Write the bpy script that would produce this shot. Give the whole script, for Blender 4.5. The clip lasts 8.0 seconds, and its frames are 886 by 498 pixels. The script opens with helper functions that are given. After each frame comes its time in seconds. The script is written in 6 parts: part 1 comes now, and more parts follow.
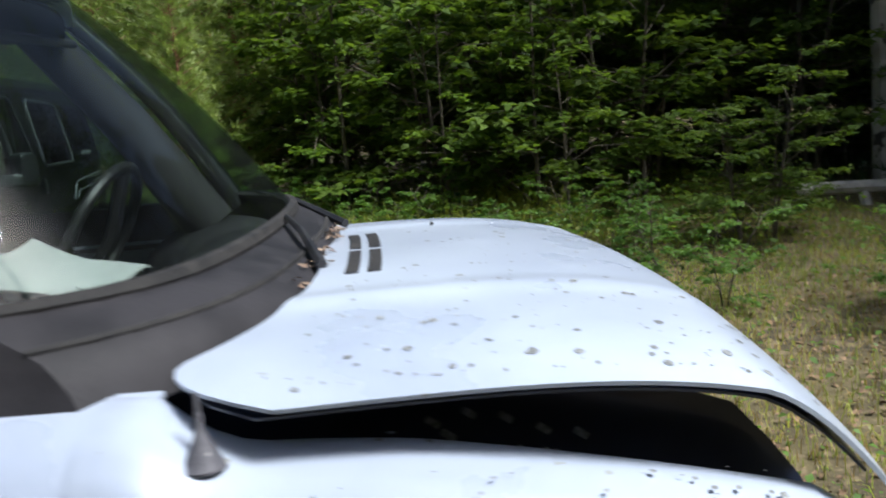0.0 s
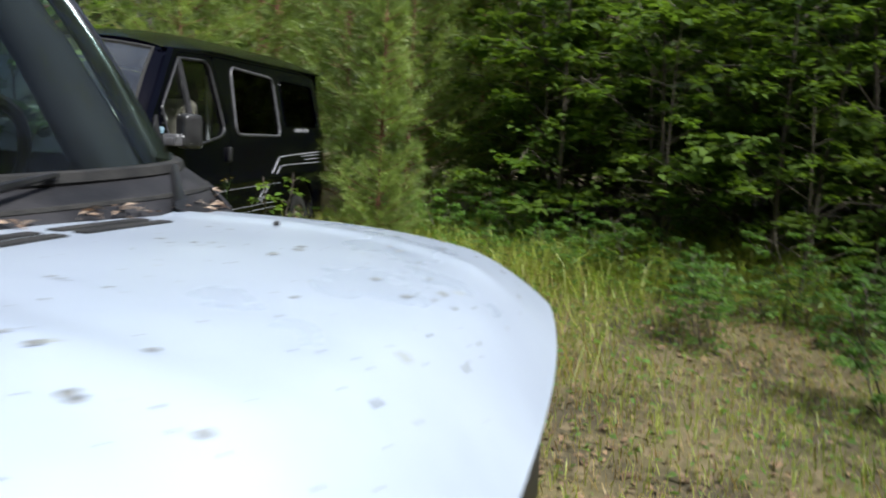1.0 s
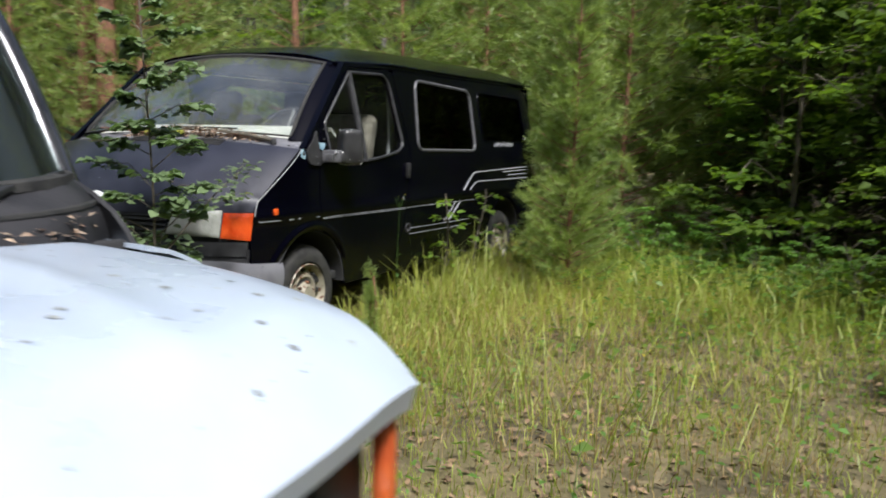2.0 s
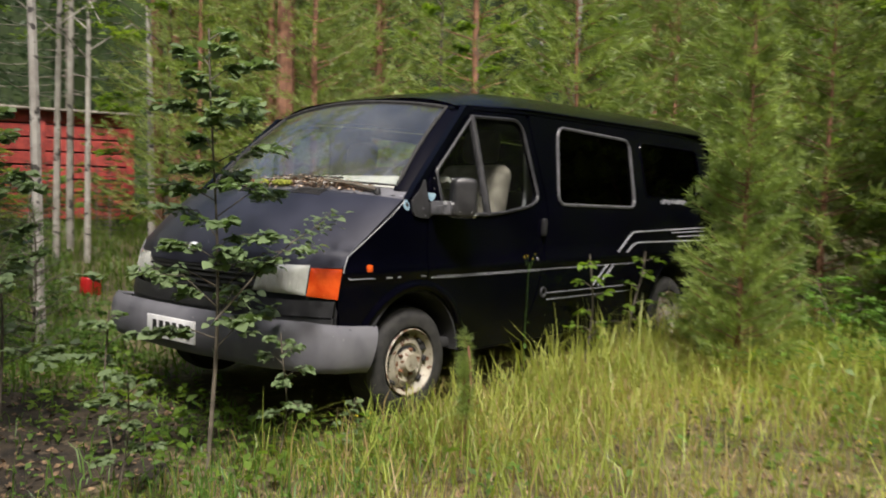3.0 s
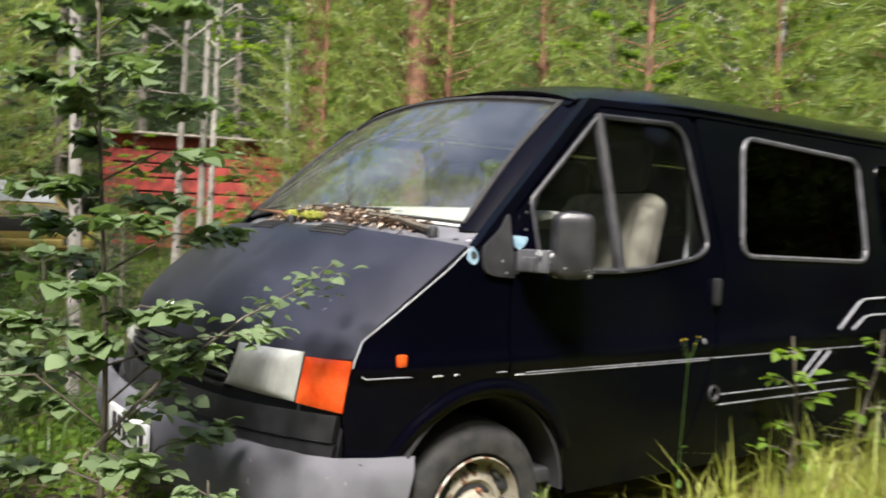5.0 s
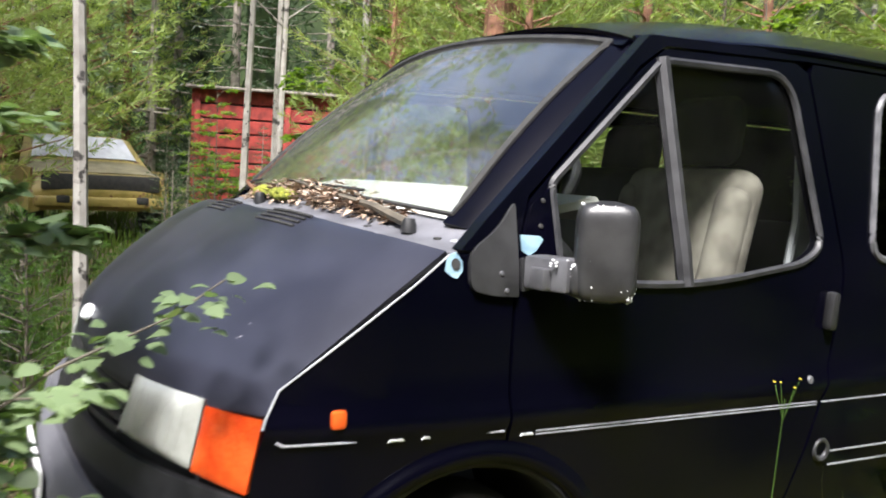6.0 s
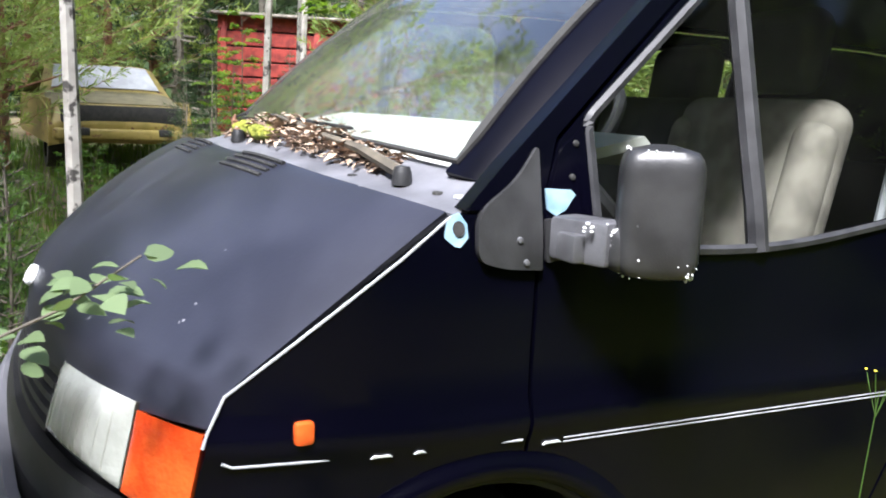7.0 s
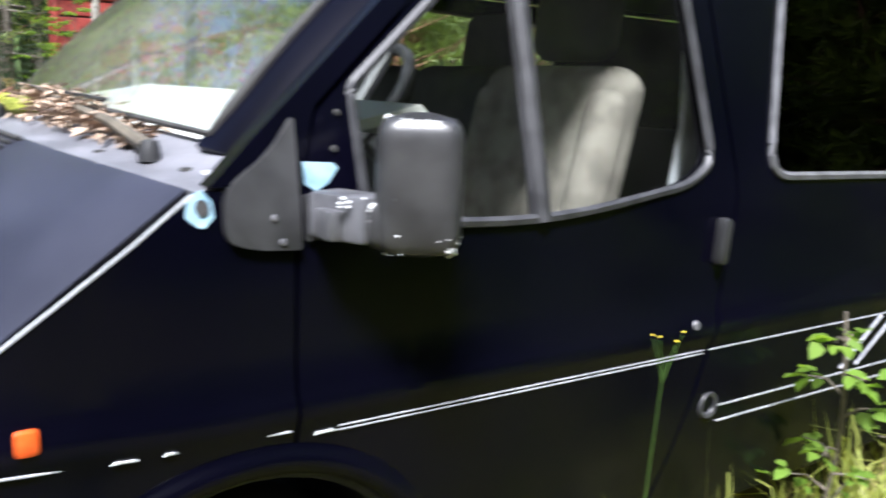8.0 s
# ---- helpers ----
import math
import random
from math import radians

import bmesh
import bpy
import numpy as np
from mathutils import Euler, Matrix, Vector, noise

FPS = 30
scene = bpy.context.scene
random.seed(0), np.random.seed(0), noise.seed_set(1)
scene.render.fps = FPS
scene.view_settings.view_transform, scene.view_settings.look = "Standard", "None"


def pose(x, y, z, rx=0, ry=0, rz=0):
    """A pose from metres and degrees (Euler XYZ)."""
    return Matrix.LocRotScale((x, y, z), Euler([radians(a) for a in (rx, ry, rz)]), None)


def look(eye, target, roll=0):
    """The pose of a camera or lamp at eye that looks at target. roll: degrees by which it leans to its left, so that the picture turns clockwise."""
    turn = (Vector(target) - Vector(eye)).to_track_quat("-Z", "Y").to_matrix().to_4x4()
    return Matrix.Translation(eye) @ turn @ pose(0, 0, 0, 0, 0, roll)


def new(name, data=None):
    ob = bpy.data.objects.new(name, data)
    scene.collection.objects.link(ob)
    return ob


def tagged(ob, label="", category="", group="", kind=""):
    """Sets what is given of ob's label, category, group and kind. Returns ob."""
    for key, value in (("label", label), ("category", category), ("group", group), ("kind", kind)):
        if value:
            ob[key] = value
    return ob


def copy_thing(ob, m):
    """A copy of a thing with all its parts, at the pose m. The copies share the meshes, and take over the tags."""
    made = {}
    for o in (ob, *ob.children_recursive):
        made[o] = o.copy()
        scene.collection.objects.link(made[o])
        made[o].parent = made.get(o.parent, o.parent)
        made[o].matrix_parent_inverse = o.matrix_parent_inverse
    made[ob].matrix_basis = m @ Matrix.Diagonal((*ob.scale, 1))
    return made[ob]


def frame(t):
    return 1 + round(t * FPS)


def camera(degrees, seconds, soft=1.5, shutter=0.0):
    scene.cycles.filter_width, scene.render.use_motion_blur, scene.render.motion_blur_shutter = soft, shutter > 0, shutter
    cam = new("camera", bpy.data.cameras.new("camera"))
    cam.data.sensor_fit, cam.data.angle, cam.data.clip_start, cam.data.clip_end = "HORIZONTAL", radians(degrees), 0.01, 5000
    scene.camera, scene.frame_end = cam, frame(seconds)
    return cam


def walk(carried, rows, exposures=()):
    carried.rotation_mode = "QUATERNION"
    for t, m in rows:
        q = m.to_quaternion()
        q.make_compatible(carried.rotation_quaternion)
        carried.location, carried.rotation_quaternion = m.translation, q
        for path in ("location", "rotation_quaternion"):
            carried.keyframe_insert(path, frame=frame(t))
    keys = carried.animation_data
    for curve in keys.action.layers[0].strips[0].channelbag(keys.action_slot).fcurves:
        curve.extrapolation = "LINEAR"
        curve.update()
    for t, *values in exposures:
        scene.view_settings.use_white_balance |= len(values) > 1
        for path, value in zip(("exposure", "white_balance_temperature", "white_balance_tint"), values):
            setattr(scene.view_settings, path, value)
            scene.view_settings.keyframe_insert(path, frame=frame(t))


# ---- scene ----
cam = camera(54.7, 8.0, soft=1.8, shutter=0.5)
PATH = [
    (0, (-5.29, -2.465, 1.342), (-3.358, -2.844, 0.988), -5.3),
    (0.2, (-5.218, -2.633, 1.293), (-3.268, -2.923, 0.958), -4.4),
    (0.4, (-5.101, -2.859, 1.292), (-3.135, -3.004, 0.951), -1.5),
    (0.6, (-4.906, -2.984, 1.273), (-2.933, -2.988, 0.948), -1.5),
    (0.8, (-4.76, -3.119, 1.233), (-2.789, -2.973, 0.926), 0.3),
    (1, (-4.614, -3.281, 1.205), (-2.653, -3.005, 0.924), 2.1),
    (1.2, (-4.475, -3.369, 1.223), (-2.529, -2.997, 0.949), 3.8),
    (1.5, (-4.271, -3.555, 1.224), (-2.382, -2.953, 0.962), 2.9),
    (2, (-3.939, -3.757, 1.205), (-2.167, -2.867, 0.941), 0.9),
    (2.2, (-3.831, -3.878, 1.17), (-2.116, -2.882, 0.908), 0.3),
    (3.3, (-2.857, -3.815, 1.12), (-1.447, -2.401, 0.996), 0.8),
    (3.5, (-2.751, -3.722, 1.161), (-1.392, -2.263, 1.009), 0.4),
    (4, (-2.359, -3.452, 1.21), (-1.022, -1.97, 1.098), 3.1),
    (4.5, (-1.948, -3.3, 1.196), (-0.557, -1.867, 1.08), 0.1),
    (5, (-1.632, -2.942, 1.168), (-0.453, -1.327, 1.118), 2.2),
    (5.2, (-1.531, -2.862, 1.171), (-0.412, -1.205, 1.097), 2.4),
    (6.3, (-0.778, -2.282, 1.275), (0.165, -0.529, 1.077), 3.2),
    (6.5, (-0.752, -2.198, 1.269), (0.188, -0.448, 1.037), 3.0),
    (7, (-0.664, -2.1, 1.274), (0.221, -0.336, 0.947), 2.8),
    (7.5, (-0.605, -2.072, 1.266), (0.373, -0.366, 0.9), 2.9),
    (8, (-0.471, -2.106, 1.271), (0.671, -0.507, 0.899), 2.4),
]
EXPOSURES = [(0, 0.44, 5800, 12), (1.0, 0.40, 5850, 10), (2.0, 0.52, 5950, 11), (3.5, 0.46, 6600, 15), (4.5, 0.97, 6350, 14), (5.2, 1.1, 6250, 14), (6.5, 1.54, 5850, 14), (8.0, 1.62, 5600, 14)]
walk(cam, [(t, look(eye, target, roll)) for t, eye, target, roll in PATH], EXPOSURES)

# ---- light ----
world = bpy.data.worlds.new("world")
scene.world = world
world.use_nodes = True
wn = world.node_tree
sky = wn.nodes.new("ShaderNodeTexSky")
sky.sky_type = "NISHITA"
sky.sun_disc = False
sky.dust_density = 5.0
SUN_EL, SUN_AZ = radians(56), radians(222)  # azimuth from +y towards +x
sky.sun_elevation, sky.sun_rotation = SUN_EL, SUN_AZ
wn.links.new(sky.outputs[0], wn.nodes["Background"].inputs[0])
wn.nodes["Background"].inputs[1].default_value = 0.105
sun = new("sun", bpy.data.lights.new("sun", "SUN"))
sun.data.energy, sun.data.angle, sun.data.color = 4.9, radians(13), (1.0, 0.955, 0.87)
sun_from = Vector((math.sin(SUN_AZ) * math.cos(SUN_EL), math.cos(SUN_AZ) * math.cos(SUN_EL), math.sin(SUN_EL)))
sun.matrix_world = look(sun_from * 30, (0, 0, 0))

# ---- materials ----
def mat(name, c1, c2=None, rough=0.6, metal=0.0, scale=6.0, bump=0.0, bscale=80.0, coat=0.0, spread=0.12, vary=0.0, spots=None, spotscale=40.0, spotcut=0.68, spec=0.5):
    m = bpy.data.materials.new(name)
    m.use_nodes = True
    n, l = m.node_tree.nodes, m.node_tree.links
    b = n["Principled BSDF"]
    tc = n.new("ShaderNodeTexCoord")
    no = n.new("ShaderNodeTexNoise")
    no.inputs["Scale"].default_value, no.inputs["Detail"].default_value = scale, 5
    l.new(tc.outputs["Object"], no.inputs["Vector"])
    ra = n.new("ShaderNodeValToRGB")
    ra.color_ramp.elements[0].position, ra.color_ramp.elements[1].position = 0.5 - spread, 0.5 + spread
    ra.color_ramp.elements[0].color, ra.color_ramp.elements[1].color = (*c1, 1), (*(c2 or c1), 1)
    l.new(no.outputs["Fac"], ra.inputs["Fac"])
    col = ra.outputs["Color"]
    if spots:
        sp = n.new("ShaderNodeTexNoise")
        sp.inputs["Scale"].default_value, sp.inputs["Detail"].default_value = spotscale, 3
        l.new(tc.outputs["Object"], sp.inputs["Vector"])
        r2 = n.new("ShaderNodeValToRGB")
        r2.color_ramp.elements[0].position, r2.color_ramp.elements[1].position = spotcut, spotcut + 0.04
        l.new(sp.outputs["Fac"], r2.inputs["Fac"])
        mx = n.new("ShaderNodeMix")
        mx.data_type = "RGBA"
        l.new(r2.outputs["Color"], mx.inputs["Factor"])
        l.new(col, mx.inputs["A"])
        mx.inputs["B"].default_value = (*spots, 1)
        col = mx.outputs["Result"]
    if vary:
        oi = n.new("ShaderNodeObjectInfo")
        geo = n.new("ShaderNodeNewGeometry")
        ad = n.new("ShaderNodeMath")
        l.new(oi.outputs["Random"], ad.inputs[0])
        l.new(geo.outputs["Random Per Island"], ad.inputs[1])
        mr = n.new("ShaderNodeMapRange")
        mr.inputs["From Max"].default_value = 2.0
        mr.inputs["To Min"].default_value, mr.inputs["To Max"].default_value = 1 - vary, 1 + vary
        l.new(ad.outputs[0], mr.inputs["Value"])
        hs = n.new("ShaderNodeHueSaturation")
        l.new(mr.outputs["Result"], hs.inputs["Value"])
        l.new(col, hs.inputs["Color"])
        col = hs.outputs["Color"]
    l.new(col, b.inputs["Base Color"])
    b.inputs["Roughness"].default_value, b.inputs["Metallic"].default_value = rough, metal
    b.inputs["Coat Weight"].default_value, b.inputs["Coat Roughness"].default_value = coat, 0.08
    b.inputs["Specular IOR Level"].default_value = spec
    rr = n.new("ShaderNodeMapRange")
    rr.inputs["To Min"].default_value, rr.inputs["To Max"].default_value = rough * 0.8, min(1.0, rough * 1.25)
    l.new(no.outputs["Fac"], rr.inputs["Value"])
    l.new(rr.outputs["Result"], b.inputs["Roughness"])
    if bump:
        bn = n.new("ShaderNodeTexNoise")
        bn.inputs["Scale"].default_value, bn.inputs["Detail"].default_value = bscale, 4
        l.new(tc.outputs["Object"], bn.inputs["Vector"])
        bp = n.new("ShaderNodeBump")
        bp.inputs["Strength"].default_value, bp.inputs["Distance"].default_value = bump, 0.01
        l.new(bn.outputs["Fac"], bp.inputs["Height"])
        l.new(bp.outputs["Normal"], b.inputs["Normal"])
    return m


def leaf_mat(name, c1, c2, glow, vary=0.35, rough=0.45, mixed=0.48):
    """Leaves: a glossy upper side and light that shines through."""
    m = mat(name, c1, c2, rough=rough, scale=1.3, vary=vary, spread=0.2)
    n, l = m.node_tree.nodes, m.node_tree.links
    b = n["Principled BSDF"]
    out = n["Material Output"]
    tr = n.new("ShaderNodeBsdfTranslucent")
    mul = n.new("ShaderNodeMix")
    mul.data_type, mul.blend_type = "RGBA", "MULTIPLY"
    mul.inputs["Factor"].default_value = 1.0
    src = b.inputs["Base Color"].links[0].from_socket
    l.new(src, mul.inputs["A"])
    mul.inputs["B"].default_value = (*glow, 1)
    l.new(mul.outputs["Result"], tr.inputs["Color"])
    mx = n.new("ShaderNodeMixShader")
    mx.inputs[0].default_value = mixed
    l.new(b.outputs[0], mx.inputs[1])
    l.new(tr.outputs[0], mx.inputs[2])
    l.new(mx.outputs[0], out.inputs[0])
    return m


def glass_mat(name, tint, dust=0.0, dustcol=(0.5, 0.5, 0.47), ior=1.5, sheen=0.75, power=3.5):
    m = bpy.data.materials.new(name)
    m.use_nodes = True
    n, l = m.node_tree.nodes, m.node_tree.links
    n.remove(n["Principled BSDF"])
    out = n["Material Output"]
    t = n.new("ShaderNodeBsdfTransparent")
    t.inputs[0].default_value = (*tint, 1)
    g = n.new("ShaderNodeBsdfGlossy")
    g.inputs["Roughness"].default_value = 0.03
    f = n.new("ShaderNodeLayerWeight")
    f.inputs[0].default_value = 0.5
    pw = n.new("ShaderNodeMath")
    pw.operation = "POWER"
    l.new(f.outputs["Facing"], pw.inputs[0])
    pw.inputs[1].default_value = power
    sc = n.new("ShaderNodeMapRange")
    l.new(pw.outputs[0], sc.inputs["Value"])
    sc.inputs["To Min"].default_value, sc.inputs["To Max"].default_value = ((ior - 1) / (ior + 1)) ** 2, sheen
    mx = n.new("ShaderNodeMixShader")
    l.new(sc.outputs["Result"], mx.inputs[0])
    l.new(t.outputs[0], mx.inputs[1])
    l.new(g.outputs[0], mx.inputs[2])
    last = mx.outputs[0]
    if dust:
        tc = n.new("ShaderNodeTexCoord")
        no = n.new("ShaderNodeTexNoise")
        no.inputs["Scale"].default_value, no.inputs["Detail"].default_value = 3.5, 9
        l.new(tc.outputs["Object"], no.inputs["Vector"])
        mr = n.new("ShaderNodeMapRange")
        mr.inputs["From Min"].default_value, mr.inputs["From Max"].default_value = 0.35, 0.75
        mr.inputs["To Min"].default_value, mr.inputs["To Max"].default_value = dust * 0.3, dust * 1.8
        l.new(no.outputs["Fac"], mr.inputs["Value"])
        d = n.new("ShaderNodeBsdfDiffuse")
        d.inputs[0].default_value = (*dustcol, 1)
        m2 = n.new("ShaderNodeMixShader")
        l.new(mr.outputs["Result"], m2.inputs[0])
        l.new(last, m2.inputs[1])
        l.new(d.outputs[0], m2.inputs[2])
        last = m2.outputs[0]
    l.new(last, out.inputs[0])
    return m


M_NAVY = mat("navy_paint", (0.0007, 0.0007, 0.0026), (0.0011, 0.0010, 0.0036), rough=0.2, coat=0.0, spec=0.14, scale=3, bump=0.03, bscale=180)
# base lighter and bluer than the body: sky sheen painted into faded paint
M_HOOD = mat("faded_sheen_navy_paint", (0.013, 0.0135, 0.022), (0.025, 0.026, 0.039), rough=0.33, scale=4, bump=0.03, bscale=160, coat=0.0, spec=0.55, spots=(0.22, 0.22, 0.24), spotscale=38, spotcut=0.735)
M_SCUT = mat("scuttle_paint", (0.09, 0.09, 0.10), (0.15, 0.15, 0.165), rough=0.5, scale=9, bump=0.06)
M_GREY = mat("grey_bumper_plastic", (0.092, 0.092, 0.106), (0.14, 0.14, 0.155), rough=0.62, scale=5, bump=0.15, bscale=200, spots=(0.28, 0.28, 0.28), spotscale=24, spotcut=0.70)
M_BLACK = mat("black_plastic", (0.012, 0.012, 0.013), (0.024, 0.024, 0.025), rough=0.42, scale=14, bump=0.12, bscale=260)
M_MIRROR = mat("worn_black_plastic", (0.016, 0.016, 0.017), (0.035, 0.035, 0.036), rough=0.36, scale=10, bump=0.05, bscale=300, spots=(0.45, 0.45, 0.46), spotscale=60, spotcut=0.745)
M_ARM = mat("grey_flaked_paint", (0.05, 0.05, 0.055), (0.09, 0.09, 0.098), rough=0.5, scale=14, bump=0.1, bscale=200)
M_RUBBER = mat("rubber", (0.012, 0.012, 0.012), (0.03, 0.029, 0.027), rough=0.8, scale=20, bump=0.2)
M_SEAL = mat("grey_rubber_seal", (0.06, 0.06, 0.064), (0.105, 0.105, 0.112), rough=0.45, scale=20)
M_DARKSEAL = mat("dark_window_frame", (0.018, 0.018, 0.02), (0.034, 0.034, 0.037), rough=0.5, scale=20)
M_SILVER = mat("silver_stripe", (0.26, 0.265, 0.285), (0.38, 0.385, 0.41), rough=0.35, scale=30)
M_CHIP = mat("pale_blue_undercoat", (0.15, 0.25, 0.32), (0.24, 0.36, 0.42), rough=0.6, scale=30)
M_WCHIP = mat("white_primer", (0.6, 0.62, 0.62), (0.75, 0.76, 0.76), rough=0.6, scale=30)
M_ORANGE = mat("orange_lens", (0.46, 0.042, 0.005), (0.60, 0.085, 0.012), rough=0.16, coat=0.4, scale=12, bump=0.25, bscale=90)
M_HEAD = mat("headlamp_glass", (0.30, 0.31, 0.28), (0.46, 0.47, 0.43), rough=0.14, metal=0.1, coat=0.8, scale=7, bump=0.35, bscale=35)
M_RIM = mat("cream_rusty_rim", (0.20, 0.185, 0.14), (0.36, 0.33, 0.26), rough=0.5, scale=9, bump=0.1, spots=(0.10, 0.045, 0.022), spotscale=30, spotcut=0.55)
M_RUST = mat("rust", (0.10, 0.045, 0.025), (0.22, 0.10, 0.05), rough=0.85, scale=25, bump=0.5)
M_SEAT = mat("beige_seat_cloth", (0.13, 0.117, 0.098), (0.22, 0.20, 0.168), rough=0.9, scale=15, bump=0.3, bscale=300)
M_DARKCLOTH = mat("dark_cloth", (0.02, 0.02, 0.021), (0.04, 0.04, 0.04), rough=0.9, scale=12, bump=0.3, bscale=300)
M_DASH = mat("dusty_dashboard", (0.38, 0.38, 0.35), (0.50, 0.50, 0.465), rough=0.85, scale=5, bump=0.1)
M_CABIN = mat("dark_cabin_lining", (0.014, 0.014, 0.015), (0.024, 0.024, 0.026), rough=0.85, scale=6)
M_LIGHTGREY = mat("light_grey_plastic", (0.30, 0.31, 0.33), (0.40, 0.41, 0.43), rough=0.6, scale=8)
# dust thickened beyond the real film, to paint in reflected sky haze
M_WS = glass_mat("dusty_hazed_windscreen", (0.93, 0.96, 0.93), dust=0.04, ior=1.6, sheen=0.9, power=2.4)
M_GLASS = glass_mat("side_glass", (0.86, 0.88, 0.86), dust=0.002, ior=1.15, sheen=0.4)
M_TINT = glass_mat("black_tinted_glass", (0.006, 0.006, 0.008), ior=1.12, sheen=0.15)
M_WHITE = mat("white_car_paint", (0.36, 0.415, 0.51), (0.47, 0.535, 0.625), rough=0.28, coat=0.3, scale=3.2, spread=0.2, bump=0.02, bscale=30, spots=(0.33, 0.35, 0.33), spotscale=26, spotcut=0.705)
M_UNDER = mat("dark_blue_underside", (0.008, 0.014, 0.035), (0.014, 0.022, 0.05), rough=0.35, coat=0.3, scale=4)
M_COWL = mat("weathered_dark_cowl", (0.016, 0.016, 0.018), (0.034, 0.033, 0.036), rough=0.6, scale=8, bump=0.1, spec=0.25)
M_POST = mat("glossy_dark_post", (0.045, 0.047, 0.052), (0.085, 0.088, 0.096), rough=0.16, metal=0.65, scale=9, spots=(0.4, 0.41, 0.43), spotscale=70, spotcut=0.68)
M_REDLENS = mat("faded_red_orange_lens", (0.42, 0.07, 0.02), (0.55, 0.12, 0.03), rough=0.25, coat=0.4, scale=10)
M_WCARGLASS = glass_mat("old_windscreen", (0.66, 0.73, 0.70), dust=0.003, dustcol=(0.6, 0.62, 0.66), ior=1.4, sheen=0.12)
M_TEAL = mat("teal_plastic", (0.05, 0.20, 0.17), (0.07, 0.26, 0.22), rough=0.5)
M_YELLOW = mat("faded_yellow_paint", (0.19, 0.15, 0.035), (0.27, 0.21, 0.06), rough=0.5, scale=6, spots=(0.12, 0.06, 0.03), spotscale=9, spotcut=0.6)
M_OLIVE = mat("dirty_olive_hood", (0.10, 0.09, 0.05), (0.17, 0.15, 0.09), rough=0.8, scale=7)
M_RED = mat("red_painted_boards", (0.18, 0.022, 0.017), (0.36, 0.048, 0.036), rough=0.7, scale=7, bump=0.2)
M_BIRCH = mat("birch_bark", (0.27, 0.25, 0.22), (0.40, 0.38, 0.34), rough=0.8, scale=7, bump=0.4, bscale=30, spots=(0.05, 0.045, 0.04), spotscale=9, spotcut=0.56)
M_GREYBARK = mat("grey_brown_bark", (0.14, 0.12, 0.10), (0.28, 0.25, 0.21), rough=0.9, scale=14, bump=0.6, bscale=40)
M_PINEBARK = mat("pine_bark", (0.16, 0.075, 0.045), (0.30, 0.15, 0.09), rough=0.9, scale=10, bump=0.8, bscale=30)
M_TWIG = mat("twig_bark", (0.07, 0.06, 0.045), (0.13, 0.11, 0.08), rough=0.85, scale=20)
M_LEAF = leaf_mat("alder_leaf", (0.058, 0.11, 0.018), (0.125, 0.19, 0.032), (1.5, 1.5, 0.6))
M_LEAFY = leaf_mat("yellow_green_leaf", (0.09, 0.17, 0.02), (0.16, 0.24, 0.035), (1.5, 1.5, 0.6))
M_ASPEN = leaf_mat("aspen_leaf", (0.105, 0.155, 0.068), (0.20, 0.26, 0.135), (1.2, 1.4, 0.6), rough=0.38, mixed=0.3)
M_NEEDLE = leaf_mat("pine_needle", (0.165, 0.235, 0.06), (0.29, 0.36, 0.11), (1.4, 1.45, 0.7), mixed=0.45)
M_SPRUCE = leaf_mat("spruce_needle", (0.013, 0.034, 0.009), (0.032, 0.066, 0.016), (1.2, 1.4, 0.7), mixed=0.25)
M_GRASS = leaf_mat("grass_blade", (0.20, 0.27, 0.045), (0.38, 0.40, 0.10), (1.4, 1.4, 0.7), vary=0.4)
M_DRY = leaf_mat("dry_grass_blade", (0.27, 0.20, 0.08), (0.43, 0.34, 0.155), (1.3, 1.2, 0.8), vary=0.4)
M_HERB = leaf_mat("herb_leaf", (0.07, 0.15, 0.03), (0.14, 0.24, 0.05), (1.4, 1.5, 0.6))
M_GROUND = mat("forest_clearing_soil", (0.06, 0.048, 0.024), (0.13, 0.108, 0.046), rough=0.95, scale=1.7, bump=1.0, bscale=25, spots=(0.16, 0.125, 0.065), spotscale=11, spotcut=0.56)
M_LITTER = mat("dead_leaf_litter", (0.22, 0.14, 0.09), (0.48, 0.37, 0.27), rough=0.9, scale=30, vary=0.5)
M_DUFF = mat("brown_leaf_duff", (0.12, 0.075, 0.042), (0.27, 0.18, 0.10), rough=0.9, scale=30, vary=0.5)
M_MOSS = mat("yellow_green_moss", (0.13, 0.15, 0.012), (0.24, 0.25, 0.025), rough=0.95, scale=40, bump=1.0, bscale=120)
M_FLOWER = mat("yellow_petal", (0.75, 0.55, 0.02), (0.85, 0.68, 0.05), rough=0.6)
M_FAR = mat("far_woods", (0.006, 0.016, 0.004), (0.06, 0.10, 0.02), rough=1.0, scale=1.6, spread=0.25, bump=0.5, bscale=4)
# soil colour lowered to hold the tree shade before the van
M_SHADESOIL = mat("shade_dark_soil", (0.014, 0.010, 0.006), (0.045, 0.032, 0.018), rough=0.95, scale=5, bump=1.0, bscale=40, spots=(0.10, 0.075, 0.045), spotscale=22, spotcut=0.62)
M_CANISTER = mat("red_plastic", (0.40, 0.012, 0.012), (0.52, 0.02, 0.02), rough=0.4, scale=10)
M_PLATE = mat("white_plate", (0.7, 0.7, 0.7), (0.78, 0.78, 0.77), rough=0.4, scale=20)
M_LOG = mat("weathered_log", (0.34, 0.32, 0.29), (0.5, 0.48, 0.44), rough=0.85, scale=12, bump=0.4)


